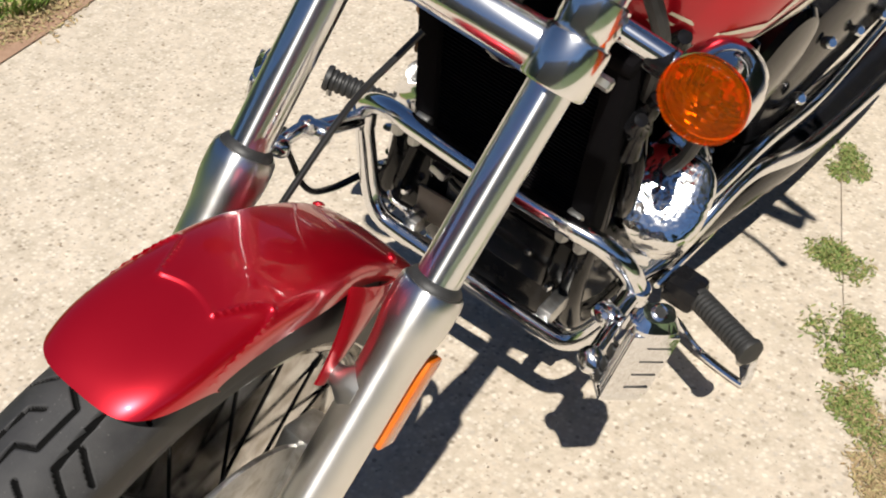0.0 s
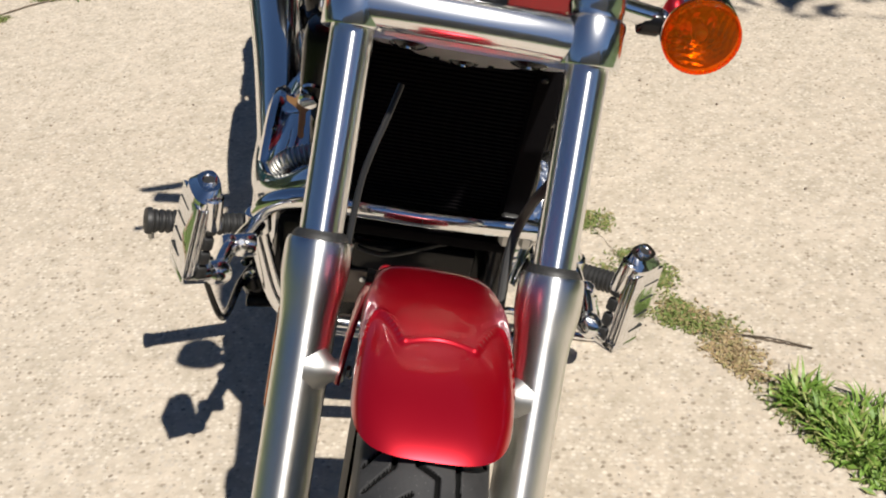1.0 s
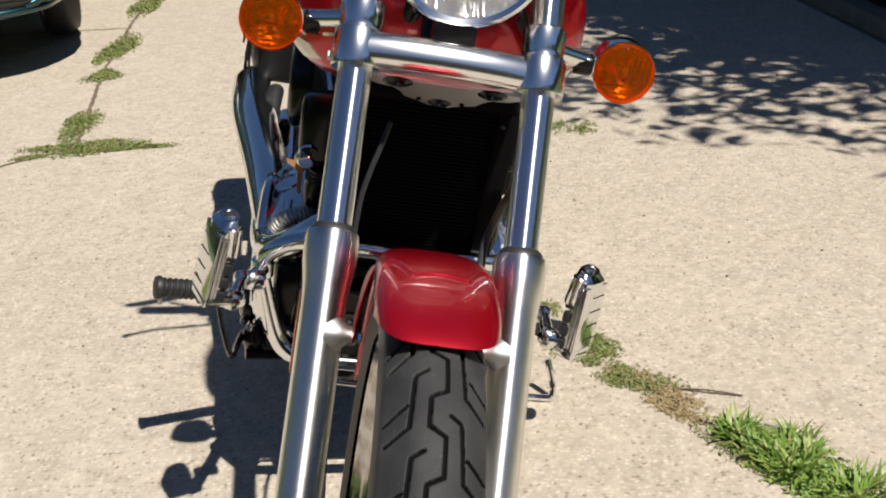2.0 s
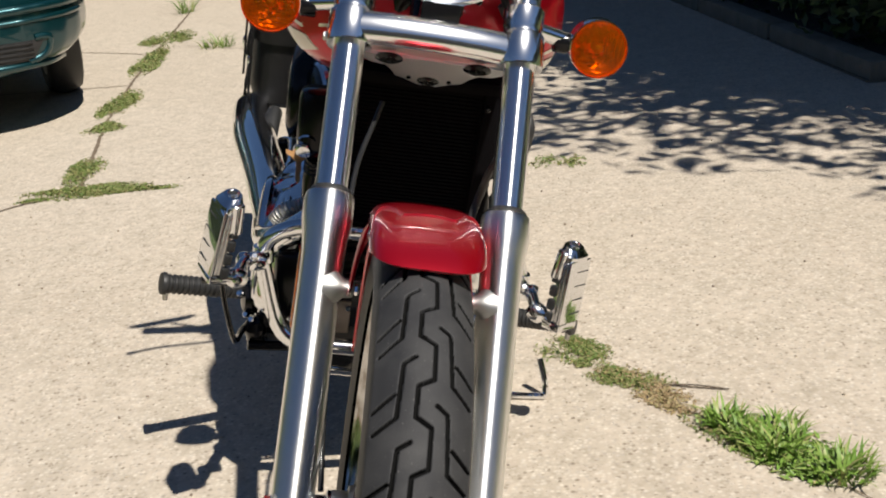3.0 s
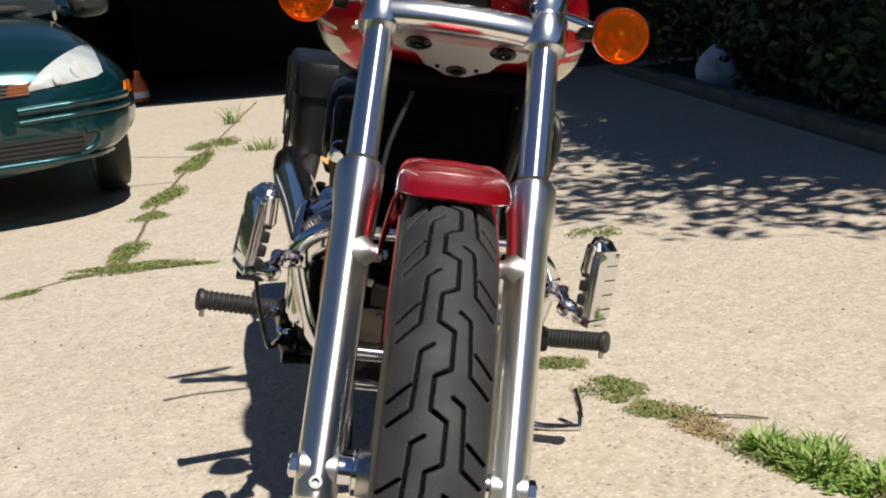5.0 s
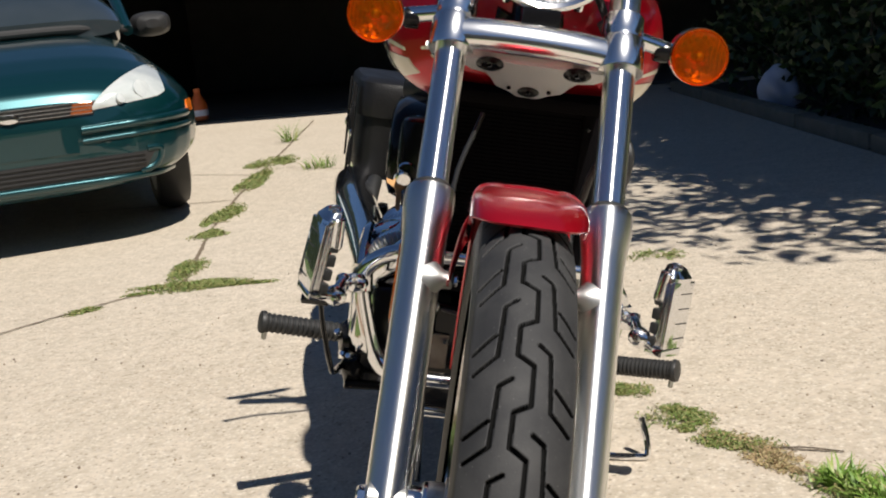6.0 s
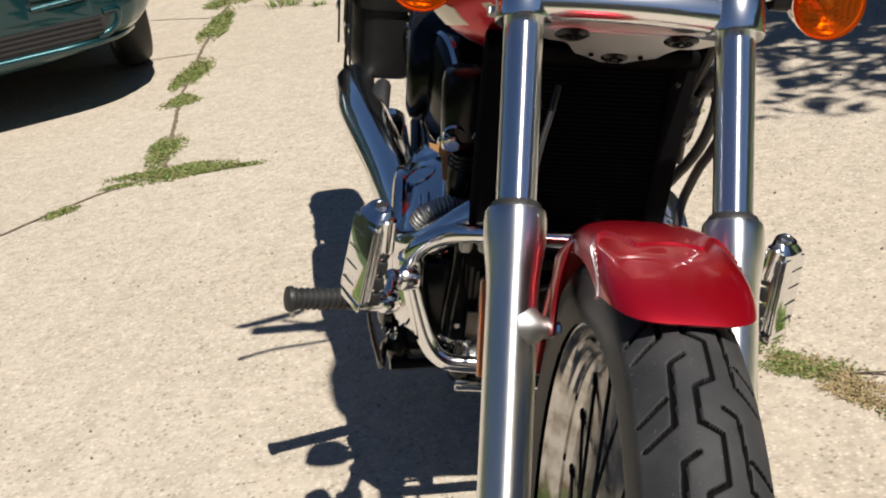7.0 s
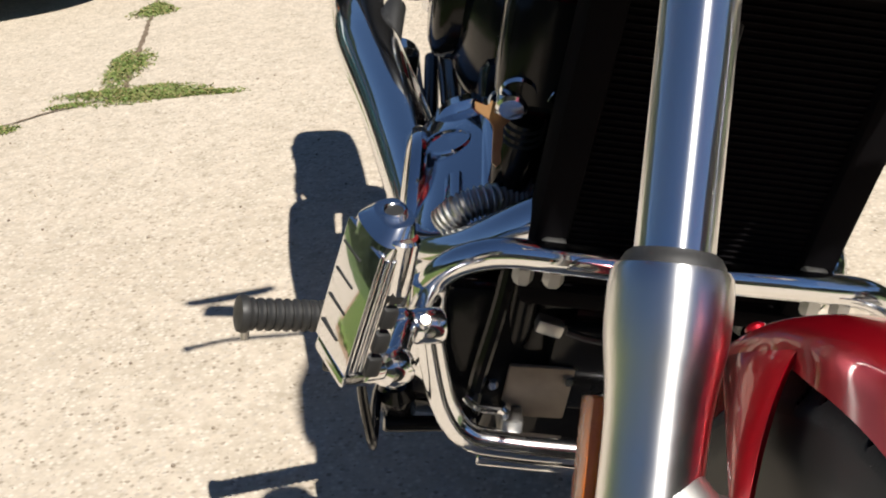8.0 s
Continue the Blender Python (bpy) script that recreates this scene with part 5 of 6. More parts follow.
part("radiator_bottom", rbox((0.245, 0.046, 0.020), RAD @ Matrix.Translation((0, -0.004, -0.150)), 0.006), core, radiator)
part("radiator_bolt", rod((0.10, 0.225, 0.712), (0.10, 0.245, 0.712), 0.004, 8), black, radiator)

# chrome engine guard: one bent loop with side bars that lean inwards
loop = []
for side in (1, -1):
    pts = [(0.0, 0.262, 0.500), (0.10, 0.266, 0.500), (0.150, 0.275, 0.494), (0.185, 0.288, 0.470), (0.196, 0.300, 0.435), (0.186, 0.304, 0.385), (0.168, 0.303, 0.330), (0.146, 0.300, 0.303), (0.110, 0.300, 0.297), (0.0, 0.300, 0.297)]
    pts = [(side * x, y, z) for x, y, z in pts]
    loop += pts if side == 1 else pts[::-1][1:-1]
loop.append(loop[0])
part("engine_guard", tube(loop, 0.0125, 18, 0.008), chrome, bike, "bent chrome engine guard loop")
for side in (-1, 1):
    part("guard_mount", rbox((0.02, 0.05, 0.03), Matrix.Translation((side * 0.105, 0.30, 0.495)), 0.004), steel, bike)
    part("guard_mount", rbox((0.02, 0.06, 0.03), Matrix.Translation((side * 0.105, 0.34, 0.300)), 0.004), steel, bike)

# highway pegs: a slotted face on a ridged body, carried by an elbow from the guard
PEGS = (
    (1, Matrix.Translation((0.257, 0.177, 0.476)) @ pose(0, 0, 0, 0, 3.0, 46), (0.207, 0.183, 0.437), (0.204, 0.240, 0.442)),
    (-1, Matrix.Translation((-0.2590, 0.1570, 0.5090)) @ pose(0, 0, 0, -7, 6.5, -62), (-0.2205, 0.172, 0.447), (-0.213, 0.215, 0.456)),
)
for side, at, ball, clamp in PEGS:
    at, ball, clamp = at @ Matrix.Translation((0, 0.012, 0)), Vector(ball), Vector(clamp)
    peg = part("highway_peg", rbox((0.048, 0.018, 0.096), at @ Matrix.Translation((0, 0.002, 0.001)), 0.006), chrome, bike, "chrome highway peg on the engine guard")
    part("peg_face", rbox((0.051, 0.0045, 0.096), at @ Matrix.Translation((0, -0.0100, -0.001)), 0.0015), chrome, peg, "flat chrome face with slanting slots")
    for q in range(4):
        part("slot_strip", rbox((0.027, 0.003, 0.0017), at @ Matrix.Translation((side * 0.0085, -0.0116, 0.030 - q * 0.0215)), 0.0006), rubber, peg)
    for x in (-0.0245, 0.0245):
        for y in (-0.005, -0.0005):
            part("edge_ridge", rbox((0.005, 0.0032, 0.090), at @ Matrix.Translation((x, y, -0.001)), 0.0013), chrome, peg)
    for q in range(4):
        part("rubber_block", rbox((0.010, 0.012, 0.0165), at @ Matrix.Translation((-side * 0.0225, 0.0095, 0.018 - q * 0.0205)), 0.003), rubber, peg, "black rubber block")
    part("hinge_boss", lathe([(0.0, -0.003), (0.0095, -0.002), (0.0115, 0.0), (0.0115, 0.038), (0.0095, 0.042), (0.0, 0.043)], along(at @ Vector((-side * 0.017, 0.006, 0.056)), at @ Vector((-side * 0.017, 0.012, 0.010))), 24), chrome, peg, "round chrome boss behind the face")
    part("peg_cap", loft([[at @ Vector((x, y + lean, z + 0.35 * (y - 0.002) * rise)) for x, y in superellipse(0, 0.002, 0.0256 * w, 0.0150 * w, 2.8, 32)]
                          for z, w, lean, rise in ((0.043, 1.0, 0.0, 0.0), (0.053, 1.0, 0.001, 0.3), (0.0535, 0.995, 0.001, 0.4), (0.0640, 0.70, 0.003, 1.0), (0.0645, 0.68, 0.003, 1.0))]), chrome, peg, "chamfered chrome end cap", sharp=28)
    part("cap_ring", lathe([(0.0085, -0.002), (0.0085, 0.0015), (0.0072, 0.0022), (0.0060, 0.0012), (0.0060, -0.002)], at @ Matrix.Translation((0, 0.005, 0.0655)) @ pose(0, 0, 0, 19, 0, 0), 24, cap=False), chrome, peg)
    part("cap_hole", lathe([(0.0062, -0.001), (0.0062, 0.0004), (0.0, 0.0004)], at @ Matrix.Translation((0, 0.005, 0.0655)) @ pose(0, 0, 0, 19, 0, 0), 20), rubber, peg)
    part("peg_base", rbox((0.048, 0.030, 0.012), at @ Matrix.Translation((0, 0.004, -0.0560)), 0.003), chrome, peg)
    hinge = at @ Vector((-side * 0.020, 0.006, -0.052))
    L = (hinge - ball).length
    part("peg_knuckle", lathe([(0.0, -0.014), (0.0080, -0.0125), (0.0130, -0.008), (0.0145, -0.002), (0.0145, 0.007), (0.0122, 0.012), (0.0075, 0.015), (0.0065, max(0.018, L))], along(ball, hinge), 30), chrome, peg, "rounded chrome knuckle")
    elbow = Vector((ball.x * 0.75 + clamp.x * 0.25, ball.y * 0.72 + clamp.y * 0.28, clamp.z - 0.001))
    part("peg_arm", tube([ball + Vector((0, 0.001, 0.004)), ball.lerp(elbow, 0.55), elbow, elbow.lerp(clamp, 0.5) + Vector((0, 0, 0.003)), clamp], lambda t: 0.0105 - 0.002 * math.sin(t * math.pi), 20), chrome, peg, "bent chrome elbow arm")
    out = Vector((side, -0.25, 0.0)).normalized()
    part("guard_clamp", lathe([(0.0, -0.028), (0.0120, -0.027), (0.0138, -0.024), (0.0138, -0.006), (0.0126, -0.004), (0.0126, -0.001), (0.0138, 0.001), (0.0138, 0.007), (0.0110, 0.012), (0.0055, 0.0145), (0.0, 0.015)], along(clamp, clamp + out), 30), chrome, bike, "rounded chrome clamp on the guard tube")
    part("clamp_band", rod((side * 0.1945, 0.2980, 0.425), (side * 0.1965, 0.2990, 0.452), 0.0160, 24), chrome, bike)
    part("clamp_stem", rod(clamp - out * 0.006, Vector((side * 0.195, 0.295, 0.438)), 0.0115, 20), chrome, bike)
    part("clamp_screw", lathe([(0.0050, 0.0), (0.0050, 0.010), (0.0036, 0.0125), (0.0, 0.0125)], along(clamp - out * 0.012 + Vector((0, -0.008, 0.006)), clamp - out * 0.012 + Vector((0, -0.05, 0.05))), 14), chrome, bike)

# foot pegs, brake pedal and shift lever
for side in (-1, 1):
    a = Vector((side * 0.235, 0.505, 0.290))
    b = Vector((side * (0.362 if side < 0 else 0.326), 0.455, 0.308))
    way = (b - a).normalized()
    prof, L = [], (b - a).length
    for q in range(15):
        z = L * q / 15
        prof += [(0.0145, z), (0.0168, z + L / 60), (0.0168, z + L / 26), (0.0145, z + L / 17)]
    prof += [(0.019, L), (0.0195, L + 0.004), (0.018, L + 0.008), (0.010, L + 0.009)]
    peg = part("foot_peg", lathe(prof, along(a, b), 20), rubber, bike, "ribbed black rubber foot peg")
    part("feeler_bolt", rod(b + way * 0.0 + Vector((0, 0, -0.014)), b + Vector((0, 0, -0.030)), 0.0045, 10), steel, peg)
    part("peg_bracket", rbox((0.05, 0.05, 0.04), Matrix.Translation(a + Vector((-side * 0.02, 0.005, -0.004))), 0.010), black, bike)
    part("peg_hanger", tube([a + Vector((-side * 0.03, 0.01, 0)), (side * 0.17, 0.52, 0.27), (side * 0.12, 0.55, 0.25)], 0.014, 12), black, bike)
part("brake_pedal", tube([(-0.246, 0.205, 0.432), (-0.240, 0.222, 0.385), (-0.228, 0.246, 0.325), (-0.226, 0.30, 0.290), (-0.222, 0.42, 0.262), (-0.19, 0.52, 0.250)], lambda t: 0.0034 + 0.003 * t, 10), black, bike, "long black brake pedal arm")
part("brake_pad", rbox((0.040, 0.024, 0.010), Matrix.Translation((-0.252, 0.198, 0.434)) @ pose(0, 0, 0, 30, 0, 0), 0.003), rubber, bike)
part("pedal_hub", lathe([(0.012, -0.030), (0.026, -0.026), (0.030, -0.010), (0.030, 0.012), (0.022, 0.022), (0.0, 0.024)], along((-0.212, 0.455, 0.300), (-0.40, 0.40, 0.302)), 26), black, bike, "glossy black pedal pivot")
part("pedal_stop", lathe([(0.010, -0.03), (0.017, -0.02), (0.019, 0.010), (0.012, 0.022), (0.0, 0.024)], along((-0.205, 0.405, 0.262), (-0.23, 0.36, 0.40)), 20), black, bike)
for x, y, z in ((-0.238, 0.428, 0.315), (-0.225, 0.425, 0.280), (-0.212, 0.385, 0.290)):
    part("pedal_bolt", lathe([(0.006, -0.008), (0.006, 0.0), (0.004, 0.004), (0.0, 0.004)], along((x, y, z), (x - 0.03, y - 0.1, z + 0.04)), 8), chrome, bike)
part("linkage", rod((-0.11, 0.41, 0.240), (-0.215, 0.39, 0.240), 0.008, 12), black, bike)
part("brake_cylinder", rod((-0.20, 0.44, 0.24), (-0.20, 0.50, 0.36), 0.016, 16), black, bike)

# engine
part("crankcase", loft([[(x, y, z) for x, z in superellipse(0, 0.315 + dz, w, hgt, 4, 32)] for y, w, hgt, dz in ((0.35, 0.08, 0.06, 0.0), (0.37, 0.115, 0.09, 0.0), (0.45, 0.13, 0.12, 0.0), (0.80, 0.135, 0.125, 0.0), (0.92, 0.11, 0.10, 0.02))]), black, bike, "black engine crankcase")
for name, y0, y1 in (("front_cylinder", 0.46, 0.385), ("rear_cylinder", 0.62, 0.74)):
    a, b = Vector((0, y0, 0.40)), Vector((0, y1, 0.70))
    cyl = part(name, lathe([(0.06, 0.0), (0.062, 0.18), (0.072, 0.20), (0.074, 0.27), (0.06, 0.30), (0.02, 0.31)], along(a, b), 28), black, bike, "black finned engine cylinder")
    for q in range(9):
        m = along(a, b) @ Matrix.Translation((0, 0, 0.03 + q * 0.020))
        part("cooling_fin", slab(superellipse(0, 0, 0.088, 0.082, 3.5, 28), 0.004, m, 0.0), black, cyl)
part("air_box", rbox((0.20, 0.34, 0.26), Matrix.Translation((0.0, 0.86, 0.585)), 0.03), black, bike, "black air box under the seat")
part("left_case", rbox((0.16, 0.30, 0.20), Matrix.Translation((0.03, 0.76, 0.42)), 0.03), black, bike)
part("front_case", rbox((0.125, 0.030, 0.125), Matrix.Translation((-0.118, 0.358, 0.362)) @ pose(0, 0, 0, -4, 0, 6), 0.012), black, bike, "black case in front of the clutch cover")
# left: polished covers of the case
dome = [(0.105 + 0.078 * math.sin(k * math.pi / 20), math.cos(k * math.pi / 20)) for k in range(10)]
covL = part("left_cover", loft([[(u, 0.515 + y, 0.402 + z) for y, z in superellipse(0, 0, 0.095 * k, 0.092 * k, 2.3, 40)] for u, k in dome]), cast_chrome, bike, "domed polished chrome engine cover")
boss = along((0.150, 0.432, 0.455), (0.150 + 0.1356, 0.432 - 0.6240, 0.455 + 0.7695))
part("cover_boss", loft([[boss @ Vector((x, y, z)) for x, y in superellipse(0, 0.012, 0.056 * k, 0.062 * k, 2.8, 40)] for z, k in ((-0.075, 1.10), (-0.014, 1.04), (-0.003, 0.98), (0.002, 0.86), (0.0042, 0.5), (0.0046, 0.2))]), cast_chrome, covL, "broad wavy polished boss on the engine cover", sharp=60)
part("left_cover_upper", loft([[(u, 0.60 + y, 0.515 + z) for y, z in superellipse(0, 0, 0.075 * k, 0.055 * k, 2.6, 36)] for u, k in ((0.09, 1.0), (0.125, 1.0), (0.142, 0.90), (0.148, 0.6))]), chrome, bike, "chrome cylinder side cover")
part("left_cover_lower", loft([[(u, 0.60 + y, 0.285 + z) for y, z in superellipse(0, 0, 0.12 * k, 0.07 * k, 2.8, 36)] for u, k in ((0.11, 1.0), (0.145, 1.0), (0.160, 0.92), (0.166, 0.6))]), chrome, bike)
for ang in (40, 130, 215, 300):
    p = Vector((0.150, 0.515 + 0.078 * math.cos(radians(ang)), 0.40 + 0.075 * math.sin(radians(ang))))
    part("cover_bolt", lathe([(0.0075, -0.006), (0.0075, 0.002), (0.005, 0.005), (0.0, 0.005)], along(p, p + Vector((1, 0, 0))), 12), chrome, covL)
part("shift_rod", rod((0.185, 0.47, 0.30), (0.19, 0.66, 0.27), 0.005, 8), chrome, bike)
# right: polished clutch cover seen along its length, with a raised round cap on top
def case_ring(y, w, lo, hi, mid=-0.166):
    """One section of the case: rounded, with a top that slopes down towards the outside."""
    ring = []
    for x, z in superellipse(mid, (lo + hi) / 2, w, (hi - lo) / 2, 3.4, 56):
        up = max(0.0, (z - (lo + hi) / 2) / ((hi - lo) / 2))
        ring.append((x, y, z + 0.45 * (x - mid) * min(1.0, up * 1.6)))
    return ring


rc = part("right_cover", loft([case_ring(*q) for q in ((0.372, 0.018, 0.33, 0.420), (0.380, 0.036, 0.30, 0.440), (0.398, 0.048, 0.285, 0.455), (0.45, 0.054, 0.275, 0.470), (0.55, 0.054, 0.27, 0.487), (0.63, 0.051, 0.27, 0.494), (0.650, 0.045, 0.27, 0.488), (0.662, 0.030, 0.28, 0.47), (0.668, 0.015, 0.27, 0.44))]), chrome, bike, "long polished chrome clutch cover with a sloping top", sharp=50)
part("cover_rib", loft([case_ring(y, w, 0.30, hi, -0.139) for y, w, hi in ((0.41, 0.016, 0.462), (0.43, 0.021, 0.484), (0.60, 0.021, 0.508), (0.64, 0.019, 0.504), (0.652, 0.012, 0.49))]), chrome, rc)
part("cover_rib", loft([case_ring(y, w, 0.30, hi, -0.176) for y, w, hi in ((0.400, 0.008, 0.452), (0.41, 0.011, 0.466), (0.475, 0.013, 0.476), (0.483, 0.010, 0.470))]), chrome, rc)
part("cover_rib", loft([case_ring(y, w, 0.30, hi, -0.170) for y, w, hi in ((0.604, 0.026, 0.486), (0.612, 0.032, 0.500), (0.632, 0.032, 0.500), (0.640, 0.026, 0.486))]), chrome, rc)
top = Vector((-0.182, 0.545, 0.4775))
part("cover_cap", lathe([(0.025, -0.010), (0.025, 0.0015), (0.0235, 0.0035), (0.0205, 0.0035), (0.0195, 0.001), (0.0, 0.001)], along(top, top + Vector((-0.40, -0.13, 1.0))), 40), chrome, rc, "raised round chrome cap")
part("clutch_face", lathe([(0.0, -0.008), (0.124, -0.008), (0.136, -0.004), (0.1405, 0.002), (0.1405, 0.006), (0.137, 0.012), (0.128, 0.016), (0.07, 0.019), (0.0, 0.020)], along((-0.206, 0.560, 0.338), (-1.0, 0.56, 0.338)), 72), chrome, rc, "round chrome clutch face")
part("clutch_rim", lathe([(0.112, -0.02), (0.112, 0.01), (0.104, 0.018), (0.096, 0.014), (0.07, 0.022), (0.0, 0.024)], along((-0.185, 0.500, 0.318), (-1.0, 0.48, 0.318)), 48), black, rc, "round black clutch cover rim")
part("side_case", rbox((0.05, 0.20, 0.12), Matrix.Translation((-0.125, 0.72, 0.47)) @ pose(0, 0, 0, -8, 0, 0), 0.018), black, bike, "black side case")
hose = bmesh.new()
line = curve_points([(-0.187, 0.385, 0.462), (-0.172, 0.380, 0.482), (-0.145, 0.385, 0.492), (-0.115, 0.40, 0.488), (-0.09, 0.42, 0.48)], 0.0012)
rings = []
for k in range(1, len(line) - 1):
    m = along(line[k], line[k + 1])
    r0 = (0.0118, 0.0142, 0.0146, 0.0120)[k % 4]
    rings.append([m @ Vector((r0 * math.cos(a * math.pi / 9), r0 * math.sin(a * math.pi / 9), 0)) for a in range(18)])
loft(rings, bm=hose)
part("corrugated_hose", hose, steel, bike, "dark corrugated breather hose")

# exhaust: front header sweeping out, then the long silencer, with the second pipe tucked inside
part("exhaust_header", tube([(-0.045, 0.335, 0.56), (-0.080, 0.318, 0.53), (-0.125, 0.325, 0.495), (-0.165, 0.352, 0.455), (-0.195, 0.40, 0.425), (-0.208, 0.47, 0.408), (-0.215, 0.56, 0.402)], 0.0215, 20), chrome, bike, "chrome front exhaust header")
part("silencer", tube([(-0.182, 0.44, 0.405), (-0.200, 0.56, 0.412), (-0.236, 0.78, 0.418), (-0.283, 1.04, 0.420), (-0.302, 1.18, 0.418), (-0.311, 1.27, 0.416)], lambda t: 0.034 + 0.011 * min(1, t * 1.4), 40, 0.03), chrome, bike, "long tapered chrome silencer")
part("silencer_end", lathe([(0.0446, -0.02), (0.0451, 0.0), (0.043, 0.030), (0.036, 0.052), (0.023, 0.062), (0.0, 0.062)], along((-0.311, 1.27, 0.416), (-0.3285, 1.45, 0.4125)), 40), chrome, bike)
part("lower_silencer", tube([(-0.18, 0.80, 0.25), (-0.205, 1.0, 0.26), (-0.225, 1.25, 0.275), (-0.235, 1.45, 0.285)], lambda t: 0.026 + 0.013 * min(1, t * 2), 24, 0.03), chrome, bike, "second chrome silencer")
part("passenger_peg", lathe([(0.010, 0.0), (0.0145, 0.004), (0.0155, 0.05), (0.017, 0.088), (0.015, 0.094), (0.0, 0.095)], along((-0.252, 1.065, 0.412), (-0.252, 1.150, 0.458)), 18), rubber, bike, "folded black passenger peg")
part("passenger_bracket", rbox((0.026, 0.05, 0.05), Matrix.Translation((-0.222, 1.03, 0.40)), 0.008), black, bike)
part("passenger_clamp", rod((-0.252, 1.045, 0.402), (-0.252, 1.066, 0.413), 0.0115, 14), chrome, bike)
for y, z in ((0.99, 0.39), (0.93, 0.402), (0.86, 0.398)):
    part("bracket_bolt", lathe([(0.008, -0.01), (0.008, 0.002), (0.005, 0.006), (0.0, 0.006)], along((-0.232, y, z), (-0.28, y - 0.05, z + 0.05)), 10), chrome, bike)

# ignition lock housing with the key, horn, frame sleeve
ign = part("ignition_housing", loft([[(x, y, z) for x, y in superellipse(-0.128, 0.352, 0.037 * k, 0.036 * k, 3, 28)] for z, k in ((0.596, 0.80), (0.602, 0.96), (0.62, 1.0), (0.672, 1.0), (0.684, 0.93), (0.688, 0.75))]), black, bike, "black ignition switch housing")
part("lock_barrel", lathe([(0.010, 0.0), (0.0125, 0.002), (0.0125, 0.016), (0.010, 0.018), (0.003, 0.018)], along((-0.150, 0.335, 0.604), (-0.154, 0.27, 0.575)), 20), chrome, ign, "chrome lock barrel")
part("lock_ring", lathe([(0.0135, 0.0), (0.0150, 0.003), (0.0135, 0.006), (0.0122, 0.003)], along((-0.147, 0.324, 0.612), (-0.151, 0.26, 0.583)), 24, cap=False), chrome, ign, "chrome bezel round the lock")
part("lock_tab", rbox((0.012, 0.003, 0.010), Matrix.Translation((-0.119, 0.314, 0.612)) @ pose(0, 0, 0, 20, 15, 25), 0.001), chrome, ign)
part("lock_tab", rbox((0.008, 0.003, 0.012), Matrix.Translation((-0.108, 0.315, 0.603)) @ pose(0, 0, 0, -20, 35, 0), 0.001), chrome, ign)
key = part("key", slab([(-0.006, 0.013), (-0.010, 0.008), (-0.020, 0.011), (-0.019, 0.004), (-0.008, -0.003), (-0.0040, -0.008), (-0.0040, -0.036), (0.0, -0.040), (0.0035, -0.036), (0.0026, -0.028), (0.004, -0.022), (0.004, -0.008), (0.009, -0.003), (0.012, 0.004), (0.009, 0.012), (0.0, 0.009)],
                       0.002, Matrix.Translation((-0.158, 0.338, 0.583)) @ pose(0, 0, 0, 62, 0, 8), 0.0004), brass, bike, "worn brass key in the lock")
part("key_ring", tube([(-0.158 + 0.009 * math.cos(a), 0.342 + 0.004 * math.sin(a), 0.594 + 0.008 * math.sin(a)) for a in [q * math.pi / 8 for q in range(17)]], 0.0012, 6, smooth=False), steel, key)
pump = part("coil_cover", lathe([(0.019, 0.0), (0.0195, 0.004), (0.0195, 0.050), (0.017, 0.056), (0.017, 0.082), (0.010, 0.084)], along((-0.132, 0.405, 0.498), (-0.132, 0.372, 0.585)), 28), black, bike, "black round coil cover")
for q in (0.058, 0.066, 0.074):
    part("coil_ring", lathe([(0.0168, 0.0), (0.0195, 0.002), (0.0168, 0.004)], along((-0.132, 0.405, 0.498), (-0.132, 0.372, 0.585)) @ Matrix.Translation((0, 0, q)), 24), rubber, pump)

# tank with its cream flash, seat, side covers, rear fender
def tank_ring(y, w, lo, hi, grow=0.0):
    return [(x, y, z) for x, z in superellipse(0, (lo + hi) / 2, w + grow, (hi - lo) / 2 + grow, 2.5, 44)]


TANK = ((0.235, 0.07, 0.800, 0.86), (0.243, 0.125, 0.768, 0.89), (0.262, 0.172, 0.732, 0.92), (0.30, 0.197, 0.713, 0.945), (0.40, 0.212, 0.703, 0.965), (0.60, 0.195, 0.705, 0.97), (0.75, 0.135, 0.715, 0.93), (0.88, 0.09, 0.72, 0.87), (0.92, 0.05, 0.73, 0.84))
tank = part("fuel_tank", loft([tank_ring(*t) for t in TANK]), red, bike, "rounded metallic red fuel tank with a cream stripe", sharp=60)
stripe = bmesh.new()
for side in (-1, 1):
    grid = []
    for i in range(25):
        f = i / 24
        y = 0.246 + 0.45 * f
        a, b = next((p, q) for p, q in zip(TANK, TANK[1:]) if p[0] <= y <= q[0])
        k = (y - a[0]) / (b[0] - a[0])
        w, lo, hi = (a[n] + (b[n] - a[n]) * k for n in (1, 2, 3))
        row = []
        for j in range(7):
            ang = radians(-40 + 26 * f + (j / 6) * (11 + 16 * math.sin(f * math.pi) ** 0.7))
            c, s = math.cos(ang), math.sin(ang)
            row.append((side * ((w + 0.0012) * c ** 0.8), y, (lo + hi) / 2 + ((hi - lo) / 2 + 0.0012) * math.copysign(abs(s) ** 0.8, s)))
        grid.append(row)
    sheet(grid, 0, stripe)
